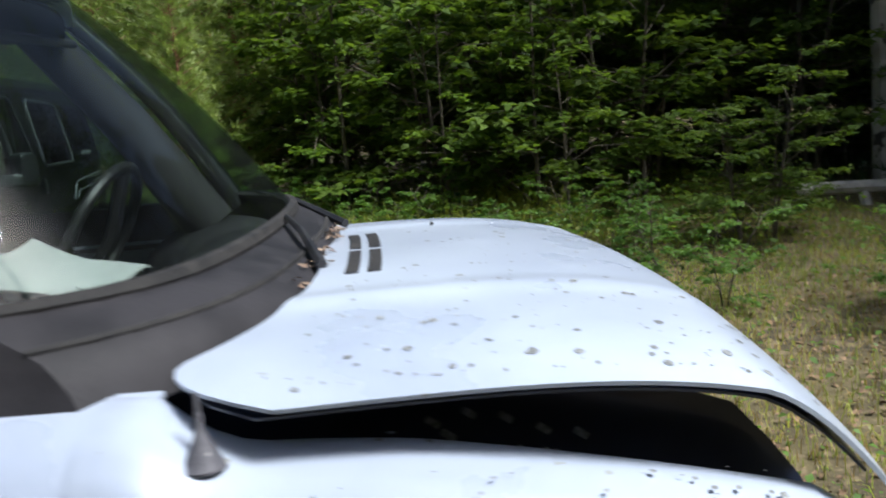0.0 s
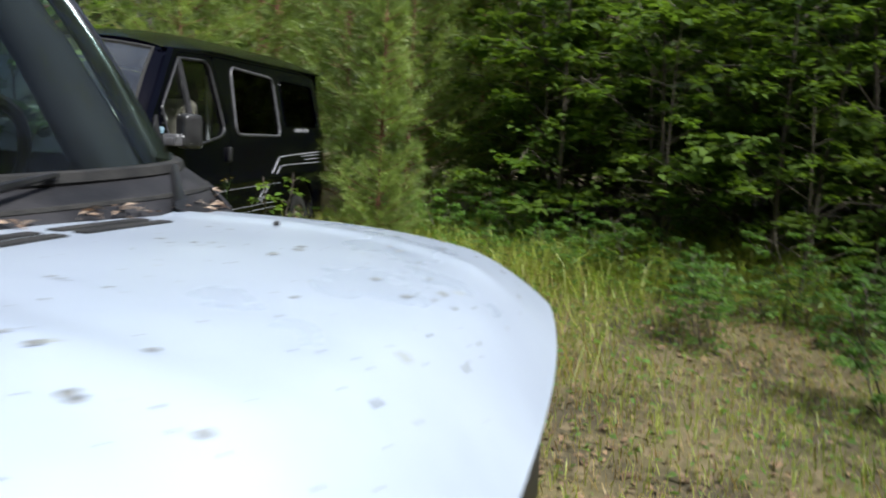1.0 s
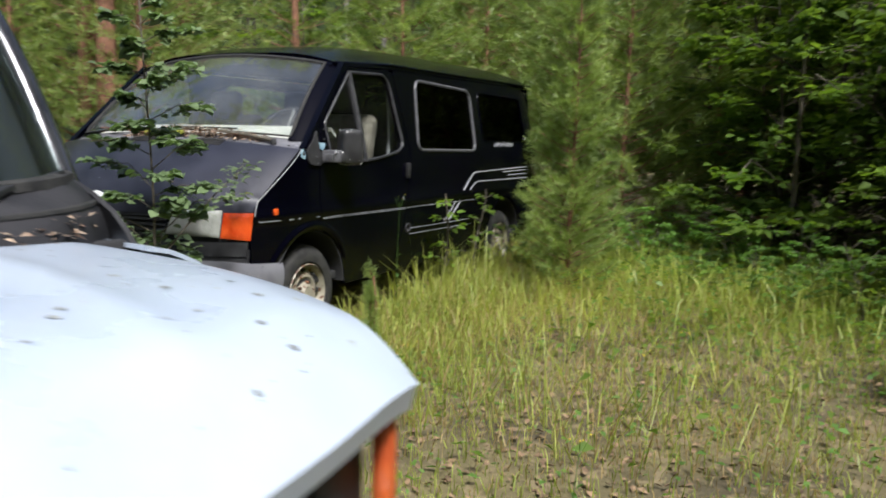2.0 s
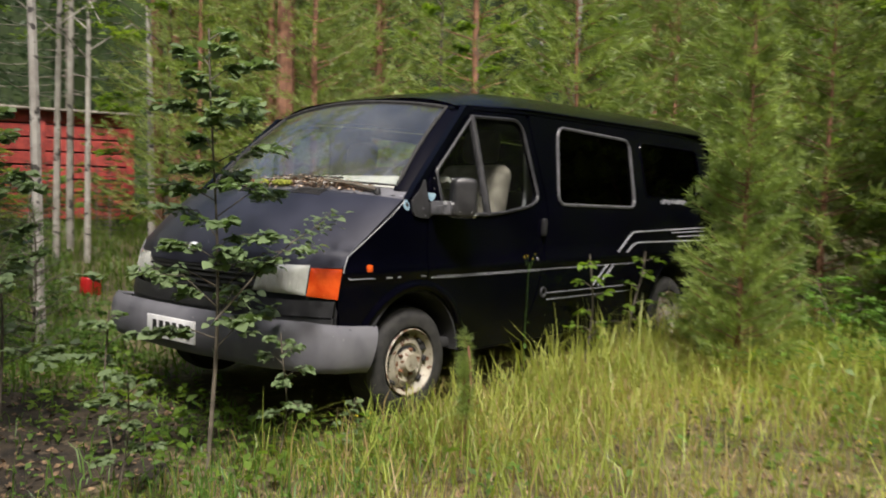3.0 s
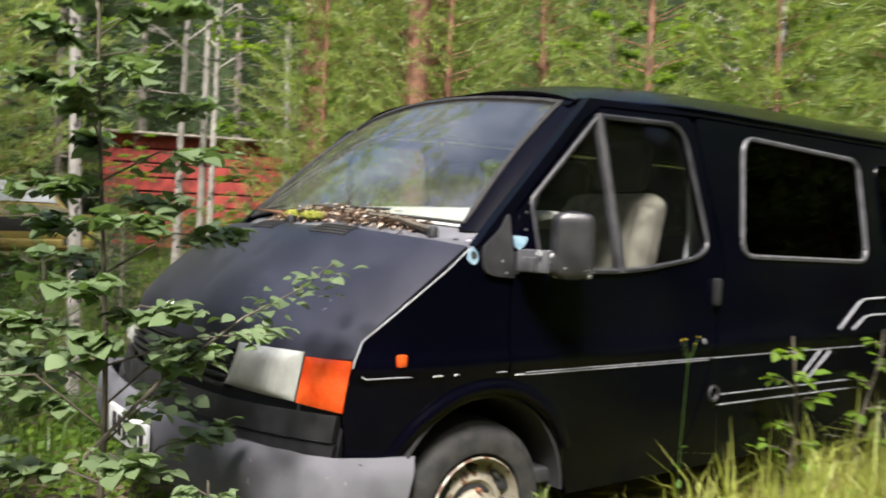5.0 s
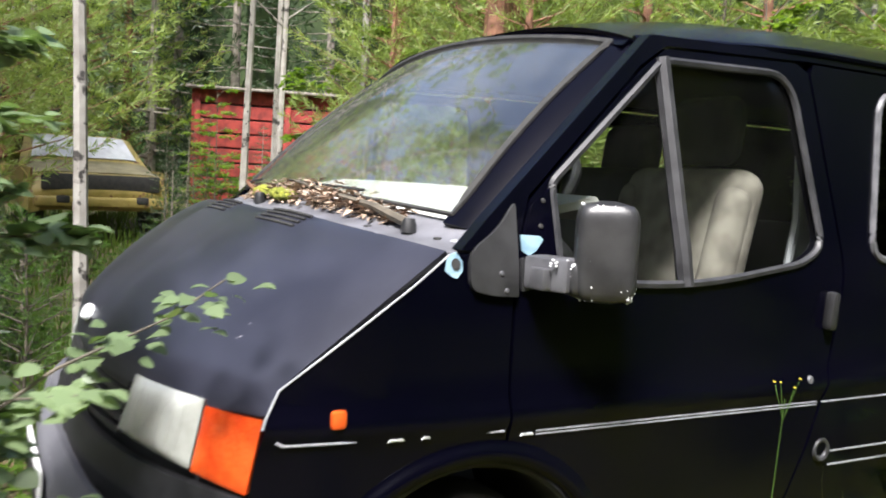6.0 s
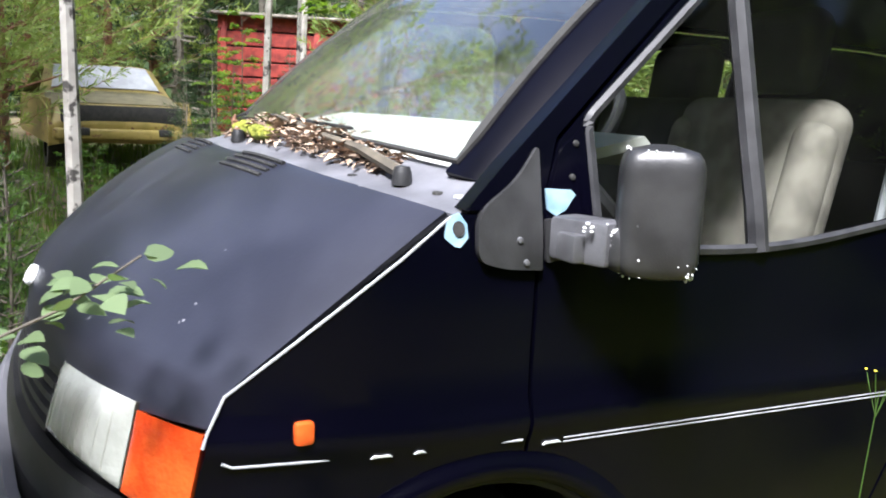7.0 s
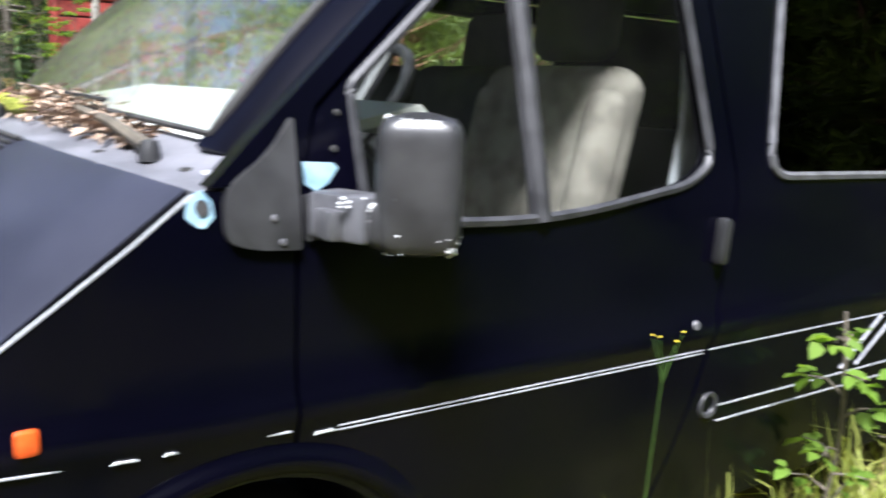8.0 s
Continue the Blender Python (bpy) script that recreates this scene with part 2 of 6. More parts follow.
# ---- building helpers ----
def put(name, mesh, material, parent=None, label="", smooth=True):
    mesh.materials.append(material)
    if smooth:
        mesh.polygons.foreach_set("use_smooth", [True] * len(mesh.polygons))
    ob = new(name, mesh)
    if parent:
        ob.parent = parent
    return tagged(ob, label)


def part(name, bm, material, parent=None, label="", smooth=True):
    """Links a bmesh as one mesh object under a thing or a part."""
    mesh = bpy.data.meshes.new(name)
    bmesh.ops.recalc_face_normals(bm, faces=bm.faces)
    bm.to_mesh(mesh)
    bm.free()
    ob = put(name, mesh, material, parent, label, smooth)
    if smooth:
        mesh.set_sharp_from_angle(angle=radians(38))
    return ob


def thing(name, label, category, group="", kind="", at=None):
    ob = new(name)
    ob.empty_display_size = 0.1
    if at:
        ob.matrix_basis = at
    return tagged(ob, label, category, group, kind)


def rbox(cx, cy, cz, sx, sy, sz, r=0.02, seg=2, turn=None):
    bm = bmesh.new()
    bmesh.ops.create_cube(bm, size=1.0)
    bmesh.ops.scale(bm, vec=(sx, sy, sz), verts=bm.verts)
    if r:
        bmesh.ops.bevel(bm, geom=list(bm.edges), offset=min(r, 0.49 * min(sx, sy, sz)), segments=seg, affect="EDGES", profile=0.5)
    if turn:
        bmesh.ops.transform(bm, matrix=pose(0, 0, 0, *turn), verts=bm.verts)
    bmesh.ops.translate(bm, vec=(cx, cy, cz), verts=bm.verts)
    return bm


def patch(f, nu, nv, thick=0.0):
    """A sheet f(u, v), u and v from 0 to 1, with thickness."""
    bm = bmesh.new()
    vs = [[bm.verts.new(f(i / nu, j / nv)) for j in range(nv + 1)] for i in range(nu + 1)]
    for i in range(nu):
        for j in range(nv):
            bm.faces.new((vs[i][j], vs[i + 1][j], vs[i + 1][j + 1], vs[i][j + 1]))
    if thick:
        bmesh.ops.recalc_face_normals(bm, faces=bm.faces)
        bmesh.ops.solidify(bm, geom=list(bm.faces), thickness=thick)
    return bm


def tube(bm, pts, radii, seg=8, closed=False):
    """Adds a round tube along pts to bm."""
    pts = [Vector(p) for p in pts]
    n = len(pts)
    if not isinstance(radii, (list, tuple)):
        radii = [radii] * n
    rings, up = [], Vector((0.13, 0.31, 0.94))
    for i in range(n):
        a = pts[i - 1] if (i or closed) else pts[i]
        b = pts[(i + 1) % n] if (i < n - 1 or closed) else pts[i]
        d = (b - a).normalized()
        s = d.cross(up)
        s = s.normalized() if s.length > 0.05 else d.cross(Vector((1, 0, 0))).normalized()
        w = d.cross(s)
        rings.append([bm.verts.new(pts[i] + (s * math.cos(k * math.tau / seg) + w * math.sin(k * math.tau / seg)) * radii[i]) for k in range(seg)])
    for i in range(n if closed else n - 1):
        p, q = rings[i], rings[(i + 1) % n]
        for k in range(seg):
            bm.faces.new((p[k], p[(k + 1) % seg], q[(k + 1) % seg], q[k]))
    if not closed:
        bm.faces.new(rings[0])
        bm.faces.new(rings[-1])
    return bm


def lathe(profile, seg=40, centre=(0, 0, 0)):
    """Turns a profile of (radius, y) round the y axis."""
    bm = bmesh.new()
    rings = [[bm.verts.new((centre[0] + r * math.cos(k * math.tau / seg), centre[1] + y, centre[2] + r * math.sin(k * math.tau / seg))) for k in range(seg)] for r, y in profile]
    for p, q in zip(rings, rings[1:]):
        for k in range(seg):
            bm.faces.new((p[k], p[(k + 1) % seg], q[(k + 1) % seg], q[k]))
    return bm


def rounded(pts, r, n=5):
    """A polygon with its corners rounded; r is one radius or one a corner."""
    out = []
    m = len(pts)
    for i, p in enumerate(pts):
        rr = r[i] if isinstance(r, (list, tuple)) else r
        p, a, b = Vector(p), Vector(pts[i - 1]), Vector(pts[(i + 1) % m])
        if rr <= 0:
            out.append(tuple(p))
            continue
        d1, d2 = (a - p), (b - p)
        t = min(rr, 0.45 * d1.length, 0.45 * d2.length)
        p1, p2 = p + d1.normalized() * t, p + d2.normalized() * t
        for k in range(n + 1):
            s = k / n
            out.append(tuple(p1 * (1 - s) ** 2 + p * 2 * s * (1 - s) + p2 * s * s))
    return out


def sheet(outline, holes, lift, thick, xs=(), zs=()):
    """A panel cut from the x-z plane, with holes, laid on the surface y = lift(x, z), thick towards smaller |y|."""
    bm = bmesh.new()
    edges = []
    for loop in (outline, *holes):
        vs = [bm.verts.new((x, 0, z)) for x, z in loop]
        edges += [bm.edges.new((vs[i - 1], vs[i])) for i in range(len(vs))]
    bmesh.ops.triangle_fill(bm, use_beauty=True, edges=edges, normal=(0, 1, 0))
    for x in xs:
        bmesh.ops.bisect_plane(bm, geom=bm.verts[:] + bm.edges[:] + bm.faces[:], dist=1e-5, plane_co=(x, 0, 0), plane_no=(1, 0, 0))
    for z in zs:
        bmesh.ops.bisect_plane(bm, geom=bm.verts[:] + bm.edges[:] + bm.faces[:], dist=1e-5, plane_co=(0, 0, z), plane_no=(0, 0, 1))
    for v in bm.verts:
        v.co.y = lift(v.co.x, v.co.z)
    rim = [e for e in bm.edges if len(e.link_faces) == 1]
    ret = bmesh.ops.duplicate(bm, geom=bm.verts[:] + bm.edges[:] + bm.faces[:])
    twin = ret["vert_map"]
    for e in rim:
        a, b = e.verts
        bm.faces.new((a, b, twin[b], twin[a]))
    for v in {twin[w] for e in rim for w in e.verts} | {v for v in ret["geom"] if isinstance(v, bmesh.types.BMVert)}:
        v.co.y -= math.copysign(thick, v.co.y)
    return bm


def rnd(a, b):
    return a + (b - a) * random.random()


# ---- the van ----
def wall_y(x, z):
    """Half width of the van's body side."""
    y = 0.948
    if z > 1.06:
        y -= 0.205 * (z - 1.06)
    if z < 0.6:
        y -= 0.10 * (0.6 - z)
    y += 0.016 * math.exp(-((z - 0.765) / 0.032) ** 2)
    if x < 0:
        y -= 0.058 * (-x / 0.45) ** 1.6
    if x > 3.3:
        y -= 0.10 * ((x - 3.3) / 0.45) ** 2
    return y


def left(x, z):
    return -wall_y(x, z)


def right(x, z):
    return wall_y(x, z)


def arc(cx, cz, r, a0, a1, n=14):
    return [(cx + r * math.cos(radians(a0 + (a1 - a0) * i / n)), cz + r * math.sin(radians(a0 + (a1 - a0) * i / n))) for i in range(n + 1)]


def nose_x(y, z):
    """The van's front face: lamps and grille."""
    return -0.645 + 0.215 * (abs(y) / 0.895) ** 2.6 - 0.20 * (0.785 - z)


FENDER = [(-0.438, 0.52), (-0.455, 0.64), (-0.43, 0.785), (-0.405, 0.838), (-0.24, 0.968), (-0.066, 1.105), (-0.055, 1.112), (0.083, 1.105),
          (0.083, 0.66)] + arc(0.02, 0.325, 0.345, 78, 158)[1:] + [(-0.30, 0.50)]
PILLAR = [(-0.045, 1.118), (0.022, 1.185), (0.51, 1.635), (1.3, 1.66), (3.60, 1.66), (3.64, 1.64), (3.66, 1.60), (3.0, 1.635), (1.10, 1.632), (0.56, 1.612), (0.47, 1.555), (0.128, 1.235), (0.092, 1.118)]
DOOR = [(0.091, 0.665), (0.091, 1.11), (0.135, 1.228), (0.475, 1.545), (0.56, 1.605), (1.03, 1.622), (1.075, 1.60), (1.145, 1.11), (1.143, 1.0), (1.09, 0.71), (1.005, 0.47), (0.93, 0.30), (0.39, 0.30), (0.368, 0.36)] + arc(0.02, 0.325, 0.345, 15, 74)
DOORWIN = rounded([(0.205, 1.055), (0.192, 1.265), (0.545, 1.575), (1.00, 1.588), (1.068, 1.135), (0.985, 1.09), (0.585, 1.035)], [0.01, 0.02, 0.03, 0.09, 0.09, 0.06, 0.2])
SIDE = [(1.098, 0.70), (1.152, 1.0), (1.154, 1.11), (1.085, 1.60), (1.10, 1.626), (3.0, 1.629), (3.655, 1.595), (3.70, 1.1), (3.70, 0.30), (3.18, 0.30)] + arc(2.81, 0.34, 0.36, 5, 175) + [(2.42, 0.30), (0.94, 0.30), (1.015, 0.475)]
REARWIN = rounded([(1.268, 1.10), (1.377, 1.578), (2.252, 1.548), (2.203, 1.085)], 0.075)
BLINDWIN = rounded([(2.385, 1.16), (2.40, 1.545), (3.30, 1.53), (3.30, 1.15)], 0.06)
LEVELS = (0.4, 0.5, 0.6, 0.70, 0.725, 0.745, 0.765, 0.785, 0.81, 0.87, 0.95, 1.06, 1.12, 1.2, 1.3, 1.4, 1.5, 1.6)

van = thing("van", "dark navy panel van with grey bumper, abandoned in tall grass", "van")
for lift in (left, right):
    sgn = -1 if lift is left else 1
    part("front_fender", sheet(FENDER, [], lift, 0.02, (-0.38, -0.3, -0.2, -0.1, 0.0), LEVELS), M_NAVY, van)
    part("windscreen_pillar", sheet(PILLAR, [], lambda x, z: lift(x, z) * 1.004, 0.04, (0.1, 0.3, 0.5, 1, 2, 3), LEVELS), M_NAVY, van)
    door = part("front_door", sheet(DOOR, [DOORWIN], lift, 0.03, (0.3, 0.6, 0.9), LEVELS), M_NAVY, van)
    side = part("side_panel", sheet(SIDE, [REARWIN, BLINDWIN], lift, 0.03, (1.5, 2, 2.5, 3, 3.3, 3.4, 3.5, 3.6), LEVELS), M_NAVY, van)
    pane = part("window_pane", sheet(DOORWIN, [], lambda x, z: lift(x, z) * 0.988, 0.004, (), (1.2, 1.35, 1.5)), M_GLASS, door)
    pane.visible_shadow = False
    part("window_pane", sheet(REARWIN, [], lambda x, z: lift(x, z) * 0.991, 0.004, (), (1.2, 1.35, 1.5)), M_TINT if lift is left else M_GLASS, side, "black tinted window glass" if lift is left else "")
    part("window_pane", sheet(BLINDWIN, [], lambda x, z: lift(x, z) * 0.991, 0.004, (), (1.2, 1.35, 1.5)), M_TINT, side, "black tinted window glass")
    for outline, material, rad, own in ((DOORWIN, M_DARKSEAL, 0.010, door), (REARWIN, M_SEAL, 0.011, side), (BLINDWIN, M_NAVY, 0.006, side)):
        bm = bmesh.new()
        tube(bm, [(x, lift(x, z) + sgn * 0.001, z) for x, z in outline], rad, 6, True)
        part("window_seal", bm, material, own)
    # upright bar between quarter light and drop glass
    bm = bmesh.new()
    tube(bm, [(0.575 - 0.03 * k / 6, lift(0.57, 1.035 + 0.545 * k / 6) * 0.996, 1.035 + 0.545 * k / 6) for k in range(7)], 0.021, 8)
    part("window_bar", bm, M_DARKSEAL, door)
    part("mirror_sail", sheet(rounded([(0.10, 1.03), (0.10, 1.115), (0.135, 1.215), (0.195, 1.262), (0.212, 1.05)], 0.01), [], lambda x, z: lift(x, z) + sgn * 0.004, 0.01), M_NAVY, door, "navy mirror sail panel")
    part("hinge_plate", sheet(rounded([(0.098, 1.032), (0.098, 1.105), (0.15, 1.10), (0.185, 1.05)], 0.008), [], lambda x, z: lift(x, z) + sgn * 0.008, 0.01), M_BLACK, door, "black plastic hinge plate")
    # door handle, lock, filler cap
    bm = rbox(1.094, lift(1.1, 0.965) + sgn * 0.012, 0.965, 0.03, 0.035, 0.105, 0.012, 2, (0, 4, 0))
    part("door_handle", bm, M_BLACK, door, "black plastic door handle")
    bm = lathe([(0.0001, -0.004), (0.009, -0.004), (0.012, 0.0), (0.013, 0.02)], 20, (1.035, lift(1.03, 0.781) - sgn * 0.002, 0.781))
    part("door_lock", bm, M_SEAL, door, "bare metal door lock")
    bm = lathe([(0.0001, 0.003), (0.018, 0.003), (0.022, -0.006), (0.03, -0.008), (0.034, 0.0), (0.036, 0.02)], 24, (1.12, lift(1.12, 0.58) - sgn * 0.002, 0.58))
    part("filler_cap", bm, M_DARKSEAL, side, "dark round filler cap")
    # side repeater lamp
    bm = rbox(-0.294, lift(-0.294, 0.789) + sgn * 0.004, 0.786, 0.031, 0.02, 0.037, 0.007, 2)
    part("side_lamp", bm, M_ORANGE, van, "small orange side repeater lamp")
    # pinstripes, and one line for the fender's crease highlight
    def stripe(pts, w=0.0045):
        bm = bmesh.new()
        tube(bm, [(x, lift(x, z) + sgn * 0.0015, z) for x, z in pts], w, 6)
        part("pinstripe", bm, M_SILVER, van, "thin silver pinstripe, on the fender a painted crease highlight")
    stripe([(0.16 + 0.04 * k, 0.727 - 0.0004 * k) for k in range(24)], 0.0014)
    stripe([(0.16 + 0.04 * k, 0.719 - 0.0004 * k) for k in range(24)], 0.0014)
    stripe([(1.10 + 0.05 * k, 0.716 - 0.0004 * k) for k in range(23)], 0.0016)
    stripe([(1.16 + 0.05 * k, 0.572 - 0.0006 * k) for k in range(20)], 0.002)
    stripe([(1.16 + 0.05 * k, 0.532 - 0.0006 * k) for k in range(21)], 0.002)
    stripe([(1.66 + 0.005, 0.58), (1.84, 0.705)], 0.004)
    stripe([(1.74, 0.58), (1.92, 0.70)], 0.004)
    stripe([(1.97, 0.79), (2.15, 0.905), (2.19, 0.918), (2.5, 0.924), (3.3, 0.935)], 0.005)
    stripe([(2.08, 0.785), (2.2, 0.838), (2.26, 0.845), (2.7, 0.842), (3.3, 0.838)], 0.005)
    stripe([(2.75, 0.905), (3.3, 0.91)], 0.004)
    stripe([(2.85, 0.875), (3.3, 0.876)], 0.004)
    # this line paints the highlight along the fender's crease
    stripe([(-0.41, 0.745), (-0.395, 0.737), (-0.3, 0.738), (0.075, 0.735)], 0.0022)
    bm = bmesh.new()
    for k in range(11):
        w = 0.018 + 0.016 * ((k * 7) % 5) / 5
        b2 = rbox(2.60 + 0.038 * k, lift(2.7, 1.13) + sgn * 0.002, 1.128 + 0.004 * (k % 3), w, 0.004, 0.022 + 0.012 * (k % 2), 0)
        me = bpy.data.meshes.new("t")
        b2.to_mesh(me)
        bm.from_mesh(me)
        b2.free()
        bpy.data.meshes.remove(me)
    part("side_lettering", bm, M_SILVER, van, "small silver lettering bars")
    # wheel arch lip and inner arch
    for cx, cz, r, a0, a1 in ((0.02, 0.325, 0.348, 12, 160), (2.81, 0.34, 0.362, 2, 178)):
        bm = bmesh.new()
        tube(bm, [(x, lift(x, z) - sgn * 0.004, z) for x, z in arc(cx, cz, r, a0, a1, 22)], 0.008, 6)
        part("arch_lip", bm, M_NAVY, van)
        part("arch_liner", patch(lambda u, v: (cx + (r - 0.01) * math.cos(math.pi * u), sgn * (0.93 - 0.5 * v), cz + (r - 0.01) * math.sin(math.pi * u)), 20, 2, 0.01), M_CABIN, van)
    def flare(u, v):
        a, r = radians(22 + 134 * u), 0.350 + 0.042 * v
        x, z = 0.02 + r * math.cos(a), 0.325 + r * math.sin(a)
        return Vector((x, lift(x, z) + sgn * (0.002 + 0.012 * math.sin(math.pi * (0.25 + 0.75 * v)) ** 1.5), z))
    part("arch_flare", patch(flare, 30, 8, 0.003), M_NAVY, van, "raised navy wheel arch flare")
    bm = bmesh.new()
    tube(bm, [(x, lift(x, z) + sgn * 0.006, z) for x, z in arc(0.02, 0.325, 0.352, 98, 150, 14)], 0.0028, 5)
    part("worn_edge", bm, M_SCUT, van, "thin grey line along the wheel arch edge")
    # wheels
    for cx in (0.02, 2.81):
        wheel = thing("wheel", "", "")
        wheel.parent = van
        wheel.matrix_basis = pose(cx, 0, 0.295) @ Matrix.Diagonal((0.92, 1, 0.92, 1))
        yo = sgn * 0.905
        bm = lathe([(0.185, yo - sgn * 0.02), (0.20, yo + sgn * 0.004), (0.235, yo + sgn * 0.008), (0.275, yo - sgn * 0.002), (0.302, yo - sgn * 0.03), (0.308, yo - sgn * 0.09), (0.302, yo - sgn * 0.16), (0.26, yo - sgn * 0.19), (0.18, yo - sgn * 0.18)], 48)
        part("tyre", bm, M_RUBBER, wheel, "black worn tyre")
        prof = [(0.187, 0.0), (0.182, 0.006), (0.178, 0.0), (0.168, -0.03), (0.150, -0.045), (0.128, -0.026), (0.105, -0.018), (0.085, -0.03), (0.062, -0.022), (0.050, 0.0), (0.047, 0.012), (0.0001, 0.014)]
        rim = part("rim", lathe([(r, yo + sgn * d) for r, d in prof], 48), M_RIM, wheel, "cream steel rim with rust")
        for k in range(8):
            a = k * math.tau / 8
            b2 = rbox(0.146, yo - sgn * 0.032, 0, 0.020, 0.03, 0.036, 0.008, 2)
            bmesh.ops.rotate(b2, cent=(0, 0, 0), matrix=Matrix.Rotation(a, 3, "Y"), verts=b2.verts)
            part("rim_slot", b2, M_RUBBER, rim)
        for k in range(5):
            a = k * math.tau / 5
            bm = lathe([(0.0001, 0), (0.009, 0), (0.009, -sgn * 0.02)], 6, (0.07 * math.cos(a), yo - sgn * 0.004, 0.07 * math.sin(a)))
            part("wheel_nut", bm, M_RUST, rim)

# hood
def hood_rear(u):
    return Vector((-0.235 + 0.172 * abs(u) ** 2.4, 0.932 * u, 1.158 - 0.042 * abs(u) ** 3))


def hood_front(u):
    return Vector((-0.648 + 0.232 * abs(u) ** 2.6, 0.896 * u, 0.808 + 0.018 * abs(u) ** 3))


def hood(u, v):
    u = 2 * u - 1
    p = hood_front(u).lerp(hood_rear(u), v)
    n = Vector((-0.64, 0, 0.77))
    p += n * (0.050 * math.sin(math.pi * v) ** 0.62 * (1 - abs(u) ** 2.4))
    for c in (-0.47, 0.0):
        p += n * 0.012 * math.exp(-((u - c) / 0.16) ** 2) * max(0.0, (v - 0.62) / 0.38) ** 1.5
    roll = max(0.0, (0.10 - v) / 0.10)
    p += Vector((-0.014 + 0.010 * roll, 0, -0.034 * roll ** 1.6))
    return p


hood_ob = part("hood", patch(hood, 60, 24, 0.012), M_HOOD, van, "faded navy hood, sky sheen in its colour, with peeling patches")
for c in (-0.47, 0.0):
    for k in range(4):
        bm = bmesh.new()
        tube(bm, [hood((c + 1 + w) / 2, 0.985 - 0.030 * k) + Vector((0, 0, 0.001)) for w in (-0.10, -0.05, 0, 0.05, 0.10)], 0.0048, 6)
        part("vent_slot", bm, M_RUBBER, hood_ob, "black vent slot")


bm = lathe([(0.0001, -0.008), (0.030, -0.008), (0.036, -0.004), (0.038, 0.004)], 28)
bmesh.ops.scale(bm, vec=(1.5, 1, 0.62), verts=bm.verts)
bmesh.ops.transform(bm, matrix=pose(*(hood(0.505, 0.085) + Vector((-0.004, 0, 0.003))), 0, 0, 0) @ pose(0, 0, 0, 0, 30, 0) @ pose(0, 0, 0, 0, 0, -90), verts=bm.verts)
part("badge", bm, M_WCHIP, hood_ob, "pale oval badge")
for s in (-1, 1):
    bm = bmesh.new()
    pts = [(x, s * (wall_y(x, z) + 0.001), z + 0.001) for x, z in ((-0.438, 0.77), (-0.43, 0.79), (-0.405, 0.842), (-0.32, 0.909), (-0.24, 0.972), (-0.15, 1.043), (-0.07, 1.107))]
    tube(bm, pts, 0.0024, 6)
    part("hood_edge", bm, M_LIGHTGREY, van, "thin light grey line along the hood's edge")

# scuttle, windscreen, roof
def screen_base(u):
    return Vector((-0.125 + 0.125 * u * u, 0.868 * u, 1.196 - 0.034 * u * u))


def screen_top(u):
    return Vector((0.445 + 0.075 * u * u, 0.745 * u, 1.70 - 0.065 * u * u))


def screen(u, v):
    u = 2 * u - 1
    p = screen_base(u).lerp(screen_top(u), v)
    return p + Vector((-0.6, 0, 0.7)) * 0.022 * math.sin(math.pi * v)


def scuttle(u, v):
    u = 2 * u - 1
    p = (hood_rear(u) + Vector((0.004, 0, -0.006))).lerp(screen_base(u) + Vector((0.03, 0, 0.004)), v)
    return p - Vector((0, 0, 0.012)) * math.sin(math.pi * v)


scut = part("scuttle", patch(scuttle, 40, 8, 0.01), M_SCUT, van, "grey scuttle panel below the windscreen")
for y, ox in ((-0.842, 0.55), (-0.80, 0.5), (-0.60, 0.35)):
    u = (y / 0.87 + 1) / 2
    p = scuttle(u, ox)
    bm = lathe([(0.0001, -0.003), (0.009, -0.002), (0.011, 0.003)], 14)
    bmesh.ops.transform(bm, matrix=pose(*p, -90, 0, 0), verts=bm.verts)
    part("plug", bm, M_SILVER if y == -0.842 else M_RUBBER, scut)
glass = part("windscreen", patch(lambda u, v: screen(0.03 + 0.94 * u, 0.035 + 0.93 * v), 24, 16, 0.005), M_WS, van, "dusty dirty windscreen glass, extra dust standing in for bright haze")
glass.visible_shadow = False
bm = bmesh.new()
loop = [screen(0.03 + 0.94 * k / 20, 0.035) for k in range(21)] + [screen(0.97, 0.035 + 0.93 * k / 12) for k in range(1, 12)] + [screen(0.97 - 0.94 * k / 20, 0.965) for k in range(21)] + [screen(0.03, 0.965 - 0.93 * k / 12) for k in range(1, 12)]
tube(bm, loop, [0.006] * 21 + [0.011] * 11 + [0.012] * 21 + [0.011] * 11, 6, True)
part("windscreen_seal", bm, M_RUBBER, van)
for s in (0, 1):
    part("pillar_skin", patch(lambda u, v: screen((-0.030 + 0.066 * u) if s == 0 else (1.030 - 0.066 * u), v) + Vector((0.05 * (1 - u) ** 2, 0, -0.02 * (1 - u) ** 2)), 6, 14, 0.012), M_NAVY, van)
part("header", patch(lambda u, v: screen(u, 0.955 + 0.06 * v), 30, 3, 0.008), M_NAVY, van)


def roof(u, v):
    u = 2 * u - 1
    f = screen_top(u)
    x = f.x + (3.62 - f.x) * v
    zc = 1.70 + 0.125 * (1 - math.exp(-(x - 0.445) / 0.42)) - 0.03 * max(0.0, (x - 3.2) / 0.5) ** 2
    half = 0.745 + (0.822 - 0.745) * min(1.0, (x - 0.45) / 0.5)
    ze = 1.635 + 0.027 * min(1.0, (x - 0.5) / 0.6)
    return Vector((x, half * u, zc - (zc - ze) * abs(u) ** 3.4))


